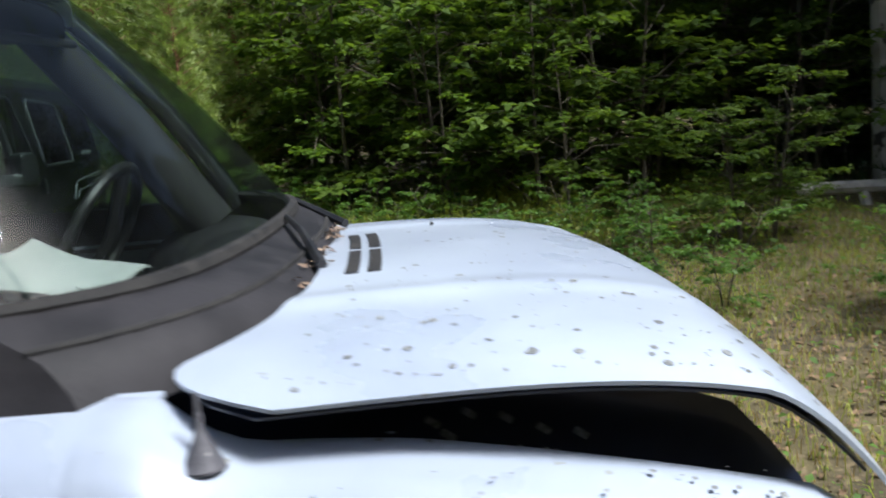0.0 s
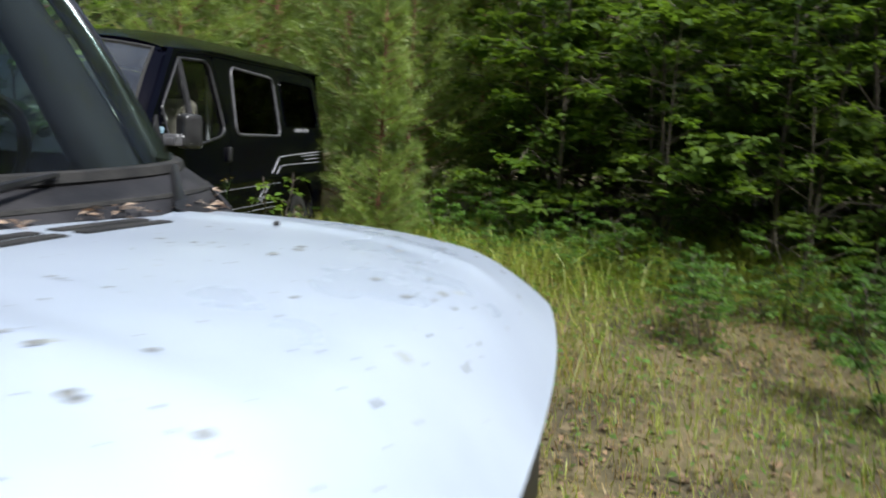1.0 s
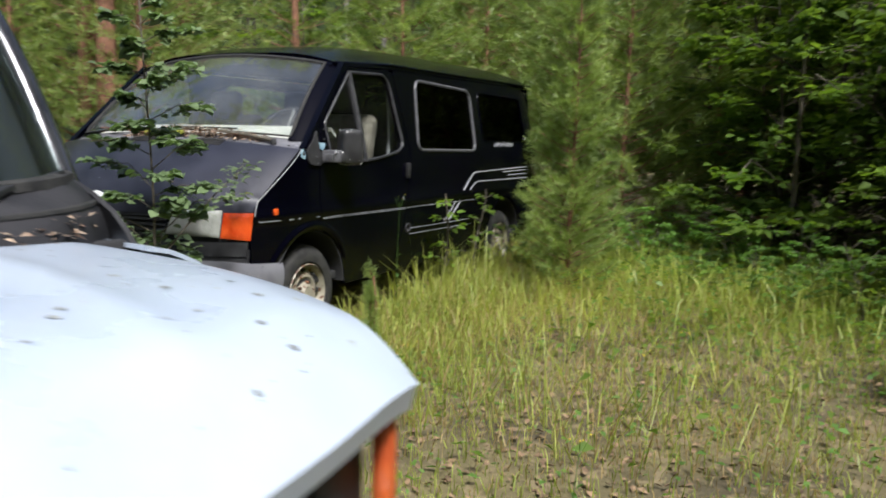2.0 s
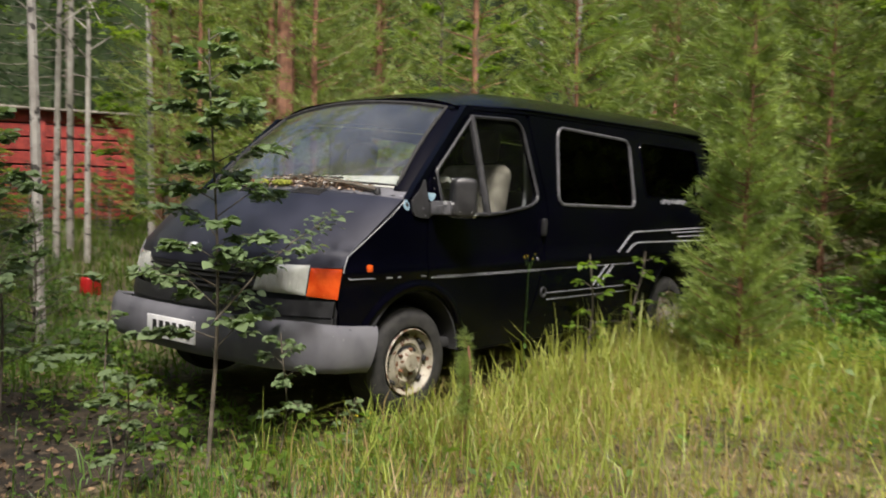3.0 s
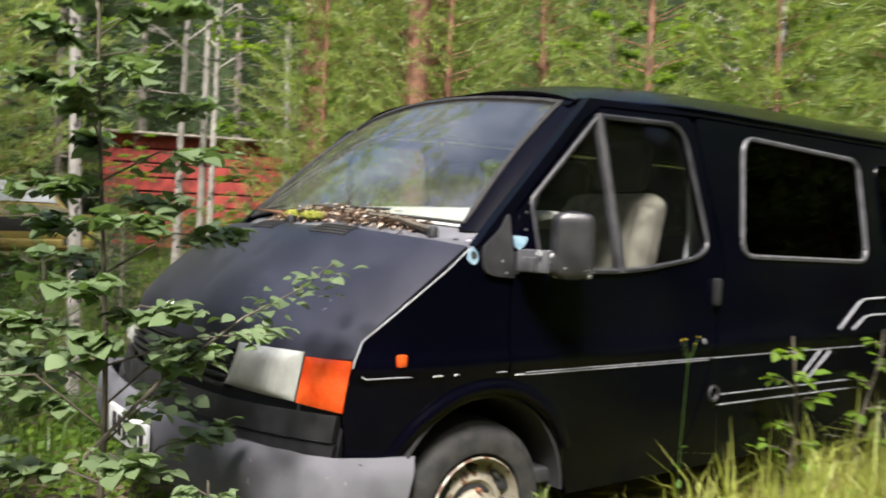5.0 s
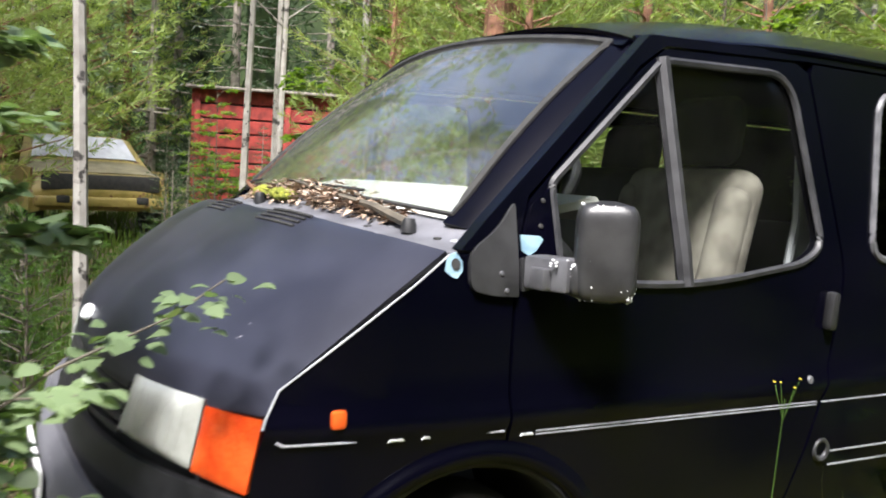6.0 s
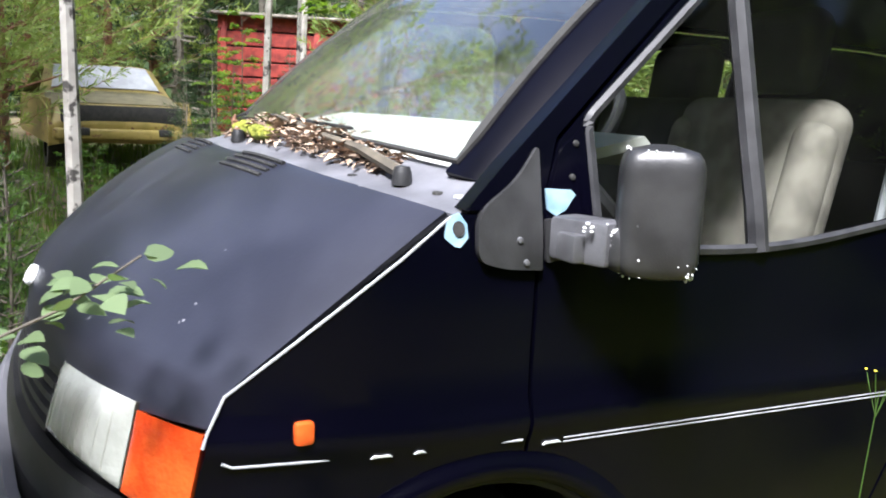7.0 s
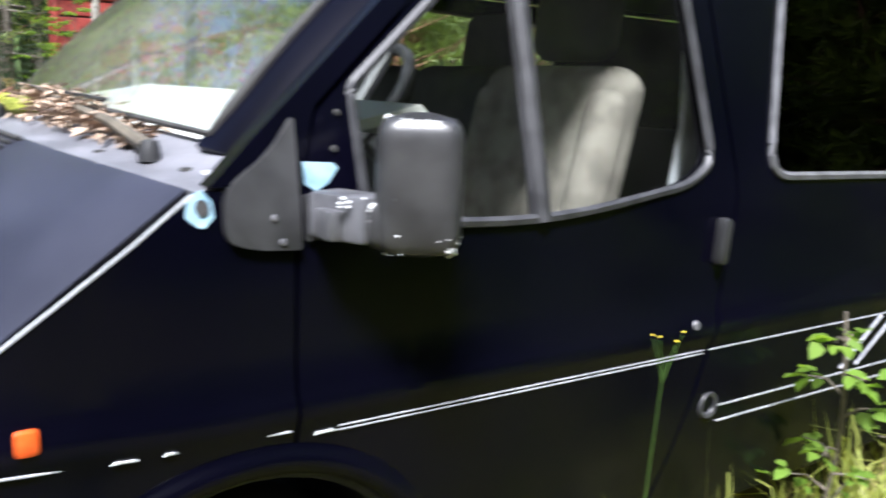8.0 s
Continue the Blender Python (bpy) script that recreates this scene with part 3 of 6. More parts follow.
roof_ob = part("roof", patch(roof, 40, 60, 0.012), M_NAVY, van)
for s in (-1, 1):
    bm = bmesh.new()
    tube(bm, [roof((s + 1) / 2, v) + Vector((0, s * 0.006, -0.004)) for v in np.linspace(0, 1, 24)], 0.011, 6)
    part("roof_gutter", bm, M_NAVY, van)
# rear end
part("rear_doors", patch(lambda u, v: Vector((3.68 - 0.06 * v * v, (0.86 - 0.05 * v) * (2 * u - 1), 0.32 + 1.5 * v - (0.17 * (2 * abs(u - 0.5)) ** 3) * v)), 12, 8, 0.02), M_NAVY, van)
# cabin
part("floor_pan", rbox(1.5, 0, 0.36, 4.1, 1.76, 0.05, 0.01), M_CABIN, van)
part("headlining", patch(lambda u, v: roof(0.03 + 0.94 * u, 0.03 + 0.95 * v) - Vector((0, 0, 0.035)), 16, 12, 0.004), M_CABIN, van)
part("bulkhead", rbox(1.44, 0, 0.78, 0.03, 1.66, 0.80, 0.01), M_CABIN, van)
part("dashboard", patch(lambda u, v: Vector((-0.095 + 0.125 * (2 * u - 1) ** 2 + 0.40 * v, 0.83 * (2 * u - 1), 1.192 - 0.034 * (2 * u - 1) ** 2 + (0.062 + 0.03 * (2 * u - 1) ** 2) * v - 0.5 * max(0.0, v - 0.88))), 30, 16, 0.02), M_DASH, van, "pale dusty dashboard top")
part("dashboard_front", rbox(0.24, 0, 0.98, 0.10, 1.62, 0.30, 0.05, 3), M_LIGHTGREY, van)
sw = bmesh.new()
tube(sw, [(0.19 * math.cos(k * math.tau / 28), 0.19 * math.sin(k * math.tau / 28), 0) for k in range(28)], 0.014, 8, True)
tube(sw, [(-0.19, 0, 0), (0, 0, -0.03), (0.19, 0, 0)], 0.016, 6)
tube(sw, [(0, 0, -0.03), (0, -0.19, 0)], 0.016, 6)
tube(sw, [(0, 0, -0.03), (0, 0, -0.3)], 0.025, 8)
bmesh.ops.transform(sw, matrix=pose(0.44, -0.42, 1.21, 0, -48, 0), verts=sw.verts)
part("steering_wheel", sw, M_DARKSEAL, van, "dark grey steering wheel")
for y, cloth, top in ((-0.50, M_SEAT, M_DARKCLOTH), (0.0, M_DARKCLOTH, M_DARKCLOTH), (0.50, M_DARKCLOTH, M_DARKCLOTH)):
    seat = thing("seat", "", "")
    seat.parent = van
    part("backrest", rbox(0.95 if y < -0.2 else 1.02, y, 1.0, 0.13, 0.50 if abs(y) > 0.2 else 0.42, 0.68, 0.06, 5, (0, 13, 0)), cloth, seat, "beige cloth backrest" if cloth is M_SEAT else "dark cloth backrest")
    part("cushion", rbox(0.74, y, 0.66, 0.5, 0.46, 0.15, 0.05, 3), cloth, seat)
    part("headrest", rbox(1.06 if y < -0.2 else (1.20 if y < 0.2 else 0.99), y, 1.45 if y < -0.2 else 1.39, 0.10, 0.26, 0.21, 0.048, 5, (0, 8, 0)), top, seat, "black headrest")
    if y < -0.2:
        part("bolster", rbox(0.915, y - 0.205, 0.98, 0.10, 0.10, 0.62, 0.045, 4, (0, 13, 0)), M_SEAT, seat)
        part("bolster", rbox(0.915, y + 0.205, 0.98, 0.10, 0.10, 0.62, 0.045, 4, (0, 13, 0)), M_SEAT, seat)
        bm = bmesh.new()
        tube(bm, [(1.145, -0.77, 1.50), (1.15, -0.78, 1.2), (1.06, -0.80, 0.8)], 0.012, 6)
        part("seat_belt", bm, M_LIGHTGREY, van, "grey seat belt")
part("door_trim", rbox(1.20, -0.76, 1.1, 0.06, 0.03, 0.75, 0.01), M_LIGHTGREY, van)

# front: lamps, grille, lower panel
def nose_piece(y0, y1, z0, z1, out, thick, ny=10, nz=6, bow=0.0):
    def f(u, v):
        y, z = y0 + (y1 - y0) * u, z0 + (z1 - z0) * v
        return Vector((nose_x(y, z) - out - bow * math.sin(math.pi * u) * math.sin(math.pi * v), y, z))
    return patch(f, ny, nz, thick)


def lamp_point(s, y0, y1, z0, z1, bow, u, v):
    """A point of a lamp's glass; u runs outwards, v upwards, the inner end leans."""
    y = y0 + (y1 - y0) * u + (0.028 if y0 < 0.6 else 0.0) * v * (1 - u)
    z = z0 + 0.012 * (1 - u) + (z1 - z0 - 0.012 * (1 - u)) * v
    edge = max(abs(2 * u - 1), abs(2 * v - 1))
    return Vector((nose_x(y, z) - 0.006 - bow * (1 - edge ** 4), s * y, z))


def lamp_glass(s, y0, y1, z0, z1, bow):
    return patch(lambda u, v: lamp_point(s, y0, y1, z0, z1, bow, u, v), 18, 14, 0.03)


for s in (-1, 1):
    lamp = part("headlamp", lamp_glass(s, 0.475, 0.755, 0.660, 0.800, 0.020), M_HEAD, van, "cloudy ribbed headlamp glass with worn edges")
    for k in range(9):
        bm = bmesh.new()
        y = 0.515 + 0.026 * k
        tube(bm, [lamp_point(s, 0.475, 0.755, 0.660, 0.800, 0.020, (y - 0.475) / 0.28, v) + Vector((-0.0006, 0, 0)) for v in (0.12, 0.3, 0.5, 0.7, 0.88)], 0.0012, 5)
        part("rib", bm, M_HEAD, lamp)
    part("indicator", lamp_glass(s, 0.761, 0.897, 0.646, 0.788, 0.008), M_ORANGE, van, "orange front indicator lens")
part("grille_backing", nose_piece(-0.88, 0.88, 0.50, 0.80, -0.03, 0.02, 30, 4), M_BLACK, van)
grille = part("grille", nose_piece(-0.47, 0.47, 0.76, 0.805, 0.0, 0.03, 16, 2), M_BLACK, van, "black plastic slatted grille")
for k in range(4):
    part("slat", nose_piece(-0.475, 0.475, 0.662 + 0.026 * k, 0.674 + 0.026 * k, 0.006, 0.03, 16, 1), M_BLACK, grille)
part("lower_panel", nose_piece(-0.89, 0.89, 0.565, 0.638, 0.012, 0.03, 30, 3, 0.006), M_BLACK, van, "glossy black panel under the lamps")
part("lower_panel", nose_piece(-0.89, 0.89, 0.49, 0.560, 0.002, 0.03, 30, 3), M_BLACK, van)

# bumper
BP = [(-0.235, 0.945), (-0.38, 0.95), (-0.50, 0.945), (-0.58, 0.915), (-0.64, 0.84), (-0.685, 0.70), (-0.72, 0.45), (-0.735, 0.2), (-0.74, 0.0)]


def bumper_plan(u):
    t = abs(2 * u - 1)
    k = (1 - t) * (len(BP) - 1)
    i = min(int(k), len(BP) - 2)
    a, b = BP[i], BP[i + 1]
    w = k - i
    return a[0] + (b[0] - a[0]) * w, (a[1] + (b[1] - a[1]) * w) * (-1 if u < 0.5 else 1), 1 - t


def bumper(u, v):
    x, y, t = bumper_plan(u)
    top = 0.507 + 0.048 * min(1.0, t * 2.2)
    bot = 0.292 + 0.035 * min(1.0, t * 2.2)
    n = Vector((x + 0.1, y * 0.9, 0)).normalized()
    p = Vector((x - (0.075 * (1 - v) if t < 0.12 else 0) * (1 - t / 0.12), y, bot + (top - bot) * v))
    return p + n * (0.018 * math.sin(math.pi * min(1, v * 1.1)) - 0.02 * max(0, v - 0.86) / 0.14 - 0.012 * max(0, 0.1 - v) / 0.1)


bump = part("bumper", patch(bumper, 64, 12, 0.025), M_GREY, van, "scuffed grey plastic bumper")
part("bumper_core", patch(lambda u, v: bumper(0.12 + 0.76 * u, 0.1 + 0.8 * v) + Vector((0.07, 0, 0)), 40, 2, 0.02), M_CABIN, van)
plate = part("number_plate", rbox(-0.768, 0.02, 0.44, 0.012, 0.44, 0.115, 0.004), M_PLATE, bump, "white number plate with dark bars")
for k in range(6):
    part("plate_bar", rbox(-0.776, -0.15 + 0.062 * k, 0.44, 0.006, 0.035, 0.07, 0.002), M_BLACK, plate)

# worn spots and fittings near the mirror
def chip(name, outline, material, label, out=0.003):
    return part(name, sheet(outline, [], lambda x, z: left(x, z) - out, 0.004), material, van, label)


random.seed(4)
chip("paint_chip", [(-0.061 + 0.021 * (0.8 + 0.35 * random.random()) * math.cos(a), 1.088 + 0.026 * (0.8 + 0.3 * random.random()) * math.sin(a)) for a in np.linspace(0, math.tau, 15)[:-1]], M_CHIP, "pale blue bare patch round a hole", 0.0025)
chip("hole", [(-0.058 + 0.010 * math.cos(a), 1.09 + 0.012 * math.sin(a)) for a in np.linspace(0, math.tau, 15)[:-1]], M_RUBBER, "round dark hole", 0.005)
chip("paint_chip", [(0.10, 1.152), (0.102, 1.118), (0.118, 1.108), (0.138, 1.118), (0.158, 1.142), (0.150, 1.15)], M_CHIP, "pale blue torn patch", 0.007)
for x0, x1, z in ((-0.19, -0.155, 0.737), (-0.12, -0.10, 0.738), (0.118, 0.155, 0.722)):
    chip("paint_chip", [(x0, z - 0.003), (x0 + 0.012, z - 0.0015), (x1, z - 0.002), (x1 - 0.006, z + 0.002), (x0 + 0.014, z + 0.001), (x0 + 0.006, z + 0.0025)], M_WCHIP, "white paint chip", 0.004)
sail = part("mirror_base", sheet(rounded([(0.088, 1.222), (0.045, 1.165), (-0.028, 1.115), (-0.030, 1.040), (0.02, 1.026), (0.089, 1.022)], [0.012, 0.05, 0.05, 0.05, 0.03, 0.005], 8), [], lambda x, z: left(x, z) - 0.012, 0.02, (0.0, 0.04), (1.08, 1.14)), M_MIRROR, van, "worn grey-black triangular mirror base")
for x, z in ((0.045, 1.072), (0.058, 1.036), (0.145, 1.072), (0.155, 1.17), (0.165, 1.225)):
    bm = lathe([(0.0001, -0.003), (0.0045, -0.002), (0.006, 0.003)], 12, (x, left(x, z) - 0.013 if x < 0.1 else left(x, z) - 0.006, z))
    part("screw", bm, M_SEAL if x < 0.15 else M_RUBBER, sail)
mirror = thing("door_mirror", "", "")
mirror.parent = van
tagged(mirror, "large black plastic door mirror with scuffs")
def mirror_shell(u, v):
    a = math.tau * u
    w, d = 0.064, 0.058
    e = 0.38
    c, s_ = math.cos(a), math.sin(a)
    x = w * math.copysign(abs(c) ** e, c)
    y = d * math.copysign(abs(s_) ** e, s_)
    t = 2 * v - 1
    k = (1 - abs(t) ** 7) ** 0.4 if abs(t) < 1 else 0.0
    return Vector((x * (0.25 + 0.75 * k), y * (0.3 + 0.7 * k) , 0.105 * t))
bm = patch(mirror_shell, 40, 24)
bmesh.ops.remove_doubles(bm, verts=bm.verts, dist=1e-4)
bmesh.ops.holes_fill(bm, edges=bm.edges)
bmesh.ops.transform(bm, matrix=pose(0.228, -1.062, 1.128, 0, 0, -35), verts=bm.verts)
part("mirror_housing", bm, M_MIRROR, mirror)
random.seed(17)
at = pose(0.228, -1.062, 1.128, 0, 0, -35)
for k in range(46):
    u, v = random.random(), 0.03 + 0.16 * random.random() ** 2 if k < 36 else 0.955
    bm = bmesh.new()
    bmesh.ops.create_icosphere(bm, subdivisions=1, radius=0.0012 + 0.0028 * random.random() ** 2)
    bmesh.ops.translate(bm, vec=at @ (mirror_shell(u, v) * 1.012), verts=bm.verts)
    part("scuff", bm, M_WCHIP, mirror, "" if k else "white scuff on the mirror's edge")
part("mirror_arm", rbox(0.150, -0.995, 1.076, 0.070, 0.11, 0.070, 0.008, 2, (0, 0, 20)), M_ARM, mirror, "grey mirror arm with flaked paint")
part("mirror_neck", rbox(0.188, -1.040, 1.072, 0.075, 0.085, 0.078, 0.024, 4, (0, 0, -20)), M_MIRROR, mirror)
for k in range(16):
    bm = bmesh.new()
    bmesh.ops.create_icosphere(bm, subdivisions=1, radius=rnd(0.0016, 0.0042))
    bmesh.ops.scale(bm, vec=(1, 1, 0.7), verts=bm.verts)
    t = random.random()
    bmesh.ops.translate(bm, vec=(0.108 + 0.055 * t, -1.036 - 0.028 * t, 1.100 + rnd(-0.008, 0.011)), verts=bm.verts)
    part("scuff", bm, M_WCHIP, mirror)
part("mirror_hinge", rbox(0.112, -1.0, 1.066, 0.024, 0.05, 0.046, 0.006, 2), M_SEAL, mirror)

# wipers
for y0, y1, out in ((-0.72, -0.08, 0.0), (0.05, 0.62, 0.0)):
    wiper = thing("wiper", "", "")
    wiper.parent = van
    u0, u1 = (y0 / 0.87 + 1) / 2, (y1 / 0.87 + 1) / 2
    a = scuttle(u0, 0.45) + Vector((0, 0, 0.02))
    b = screen(u1, 0.05) + Vector((-0.014, 0, 0.012))
    bm = bmesh.new()
    mid = a.lerp(b, 0.5) + Vector((-0.008, 0, 0.008))
    tube(bm, [a, a.lerp(mid, 0.5) + Vector((0, 0, 0.008)), mid, b], [0.013, 0.010, 0.007, 0.004], 6)
    part("wiper_arm", bm, M_TWIG if y0 < 0 else M_RUST, wiper, "bleached brown wiper arm")
    bm = lathe([(0.0001, -0.014), (0.013, -0.012), (0.017, 0.0), (0.018, 0.02)], 16)
    bmesh.ops.transform(bm, matrix=pose(*a, -90, 0, 0), verts=bm.verts)
    part("wiper_nut", bm, M_BLACK, wiper)
    bm = bmesh.new()
    tube(bm, [screen(u0 + (u1 - u0) * 0.35, 0.05) + Vector((-0.012, 0, 0.012)), screen(u1 + (u1 - u0) * 0.12, 0.055) + Vector((-0.010, 0, 0.008))], 0.004, 5)
    part("wiper_blade", bm, M_RUBBER, wiper)

# ---- the white car ----
car = thing("car", "white old saloon car with its hood ajar and lichen spots", "car", at=pose(-3.53, -2.50, 0, 0, 0, -104))


def bonnet(u, v):
    """The loose hood, turned a little on the body."""
    s = 2 * u - 1
    ar = 0.065 - 0.30 * abs(s) ** 3.2 + 0.27 * max(0.0, (abs(s) - 0.80) / 0.2) ** 2
    af = 0.78 - 0.035 * s - (0.02 if s > 0 else 0.065) * abs(s) ** 2.5 - 0.045 * max(s, 0.0) ** 3
    a = ar + (af - ar) * v
    k = max(a, 0.0) / 0.75
    b = -0.06 + 0.74 * s - 0.07 * max(s, 0.0) * k ** 2 + 0.05 * min(s, 0.0) * k
    z = 1.052 - 0.035 * s * s - 0.018 * max(0.0, (abs(s) - 0.8) / 0.2) ** 2 - 0.095 * k ** 4
    z -= 0.018 * s * (0.3 + 0.7 * k)
    z += 0.007 * math.exp(-((abs(s) - 0.52) / 0.05) ** 2) * (1 - k ** 4)
    if v > 0.8:
        z -= 0.082 * ((v - 0.8) / 0.2) ** 1.6 * (1 - 0.62 * max(s, 0.0) ** 1.5)
    return HOOD_TURN @ Vector((a, b, z))


HOOD_TURN = Matrix.Rotation(radians(7), 4, "Z")
bon = part("hood", patch(bonnet, 64, 40, 0.006), M_WHITE, car, "white hood panel, raised, with lichen spots")
part("hood_lip", patch(lambda u, v: bonnet(0.35 + 0.645 * u, 1.0) + Vector((-0.010 * v, 0, -0.034 * v * min(1.0, 3 * u))), 40, 3, 0.006), M_WHITE, bon, "folded front edge of the hood")
part("hood_lining", patch(lambda u, v: bonnet(0.012 + 0.976 * u, 0.02 + 0.95 * v) - Vector((0, 0, 0.02)), 40, 24, 0.004), M_UNDER, bon)
for s0, s1 in ((-0.30, -0.02), (0.03, 0.31)):
    for k in range(2):
        bm = patch(lambda u, v: bonnet((s0 + (s1 - s0) * u + 1) / 2, 0.07 + 0.055 * k + 0.032 * v) + Vector((0, 0, 0.003)), 10, 2, 0.004)
        part("vent_slot", bm, M_RUBBER, bon, "black vent slot")
bm = rbox(*(bonnet((0.43 + 1) / 2, 0.36) + Vector((0, 0, 0.006))), 0.008, 0.012, 0.008, 0.003)
part("washer_jet", bm, M_RUBBER, bon)
# lichen rosettes and dirt marks lying on the paint
random.seed(11)
for k in range(295):
    u, v = random.random(), random.random() ** 0.9
    u = 0.02 + 0.95 * u ** 1.9
    u = min(max(u, 0.02), 0.98)
    r = 0.0016 + 0.0055 * random.random() ** 3
    c = bonnet(u, 0.08 + 0.85 * v)
    bm = bmesh.new()
    n = 10
    ring = []
    for i in range(n):
        q = r * (0.75 + 0.4 * random.random())
        ring.append((c.x + q * math.cos(i * math.tau / n), c.y + q * 1.2 * math.sin(i * math.tau / n)))
    fx = (bonnet(u, 0.08 + 0.85 * v + 0.01) - bonnet(u, 0.08 + 0.85 * v - 0.01))
    fy = (bonnet(min(u + 0.005, 1), 0.08 + 0.85 * v) - bonnet(u - 0.005, 0.08 + 0.85 * v))
    nrm = fx.cross(fy).normalized()
    if nrm.z < 0:
        nrm.negate()
    vs = [bm.verts.new((x, y, c.z - (nrm.x * (x - c.x) + nrm.y * (y - c.y)) / nrm.z + 0.0009)) for x, y in ring]
    bm.faces.new(vs)
    if k == 0:
        M_LICHEN = mat("grey_lichen", (0.15, 0.16, 0.155), (0.30, 0.315, 0.31), rough=0.95, scale=120, bump=0.6, bscale=250, vary=0.3)
    part("lichen_spot", bm, M_LICHEN, bon, "" if k else "grey lichen spot", smooth=False)


def fender_top(a):
    t = 0.945 - 0.075 * max(0.0, a / 0.55) ** 1.5
    t += 0.06 * min(1.0, max(0.0, (0.10 - a) / 0.13)) ** 2
    t += 0.012 * min(1.0, max(0.0, (a - 0.08) / 0.2))
    return t - 0.16 * max(0.0, (a - 0.75) / 0.15) ** 2


for s in (-1, 1):
    def fender(u, v):
        a = 0.90 - 1.0 * u
        zt = fender_top(a)
        prof = [(0.69, -0.05), (0.705, -0.006), (0.72, 0.0), (0.76, -0.004), (0.81, -0.022), (0.85, -0.06), (0.875, -0.13), (0.88, -0.30), (0.865, -0.62)]
        k = v * (len(prof) - 1)
        i = min(int(k), len(prof) - 2)
        w = k - i
        b = prof[i][0] + (prof[i + 1][0] - prof[i][0]) * w
        z = zt + prof[i][1] + (prof[i + 1][1] - prof[i][1]) * w
        b -= 0.10 * max(0.0, (a - 0.7) / 0.2) ** 2 * (0.3 + 0.7 * v)
        b -= 0.05 * max(0.0, (0.05 - a) / 0.2) ** 2 * (1 - v)
        if s > 0:
            return HOOD_TURN @ Vector((a * 0.62, b - 0.25, max(z - 0.03, 0.26)))
        return Vector((a, s * b, max(z, 0.26)))
    wing = part("front_wing", patch(fender, 30, 24, 0.006), M_WHITE, car, "white front wing with lichen spots")
    for k in range(34 if s < 0 else 0):
        u, v = rnd(0.05, 0.85), rnd(0.22, 0.55)
        c, r = fender(u, v), 0.0012 + 0.0045 * random.random() ** 2
        nrm = (fender(u + 0.01, v) - c).cross(fender(u, v + 0.01) - c).normalized()
        nrm = nrm if nrm.z > 0 else -nrm
        side = nrm.cross(Vector((1, 0, 0))).normalized()
        fore = side.cross(nrm)
        bm = bmesh.new()
        bm.faces.new([bm.verts.new(c + nrm * 0.0075 + (side * math.cos(i * 0.7) + fore * math.sin(i * 0.7)) * r * rnd(0.7, 1.15)) for i in range(9)])
        part("lichen_spot", bm, M_LICHEN, wing, smooth=False)
    part("inner_wing", patch(lambda u, v: Vector((-0.12 + ((0.74 if s > 0 else 1.0) - 0.16 * v * v) * u, s * (0.615 - 0.02 * v) + (0.04 * u if s < 0 else -0.1), 0.60 + 0.39 * v - 0.06 * u - (0.05 * u ** 6 * v if s < 0 else 0))), 16, 6, 0.01), M_UNDER, car, "dark blue inner wing")
    for k in range(9 if s < 0 else 0):
        bm = rbox(0.30 + 0.05 * (k % 5) + 0.02 * (k // 5), -0.612, 0.905 - 0.03 * (k // 3) + 0.01 * (k % 2), 0.022, 0.004, 0.011, 0.004, 2, (0, 35, 0))
        part("punched_slot", bm, M_LICHEN, car)
    def body(u, v):
        a = -0.03 - 3.1 * u
        prof = [(0.69, 1.005), (0.74, 0.995), (0.81, 0.96), (0.865, 0.88), (0.885, 0.70), (0.88, 0.5), (0.85, 0.27)]
        k = v * (len(prof) - 1)
        i = min(int(k), len(prof) - 2)
        w = k - i
        b = prof[i][0] + (prof[i + 1][0] - prof[i][0]) * w - 0.25 * max(0.0, (u - 0.7) / 0.3) ** 2
        return Vector((a, s * b, prof[i][1] + (prof[i + 1][1] - prof[i][1]) * w - 0.12 * max(0.0, (u - 0.7) / 0.3)))
    part("body_side", patch(body, 30, 14, 0.008), M_WHITE, car)
    # windscreen post, side glass frame
    base, top = Vector((-0.31, s * 0.675, 1.11)), Vector((-0.655, s * 0.585, 1.62))
    bm = bmesh.new()
    tube(bm, [base.lerp(top, t) + Vector((-0.02 * math.sin(math.pi * t) * -1, s * 0.012 * math.sin(math.pi * t), 0.01 * math.sin(math.pi * t))) for t in np.linspace(-0.05, 1, 9)], [0.030, 0.030, 0.029, 0.028, 0.027, 0.026, 0.025, 0.024, 0.024], 10)
    part("windscreen_post", bm, M_POST, car, "glossy dark windscreen post with drops")
    bm = bmesh.new()
    tube(bm, [(-1.15, s * 0.70, 1.0), (-1.18, s * 0.60, 1.61)], 0.03, 8)
    part("door_post", bm, M_BLACK, car)
    bm = bmesh.new()
    tube(bm, [(-2.35, s * 0.68, 1.0), (-1.95, s * 0.56, 1.60)], 0.04, 8)
    part("rear_post", bm, M_WHITE, car)
    for a0, a1, t0, t1 in ((-0.34, -1.13, -0.68, -1.16), (-1.19, -2.30, -1.20, -1.93)):
        g = part("side_glass", patch(lambda u, v: Vector((a0 + (a1 - a0) * u + ((t0 - a0) + ((t1 - a1) - (t0 - a0)) * u) * v, s * (0.695 - 0.10 * v), 1.0 + 0.60 * v)), 4, 4, 0.004), M_WCARGLASS, car)
        g.visible_shadow = False
    wheel = thing("wheel", "", "")
    wheel.parent = car
    wheel.matrix_basis = pose(0.0, 0, 0.28)
    bm = lathe([(0.17, s * 0.80), (0.19, s * 0.83), (0.25, s * 0.835), (0.29, s * 0.80), (0.29, s * 0.68), (0.18, s * 0.66)], 32)
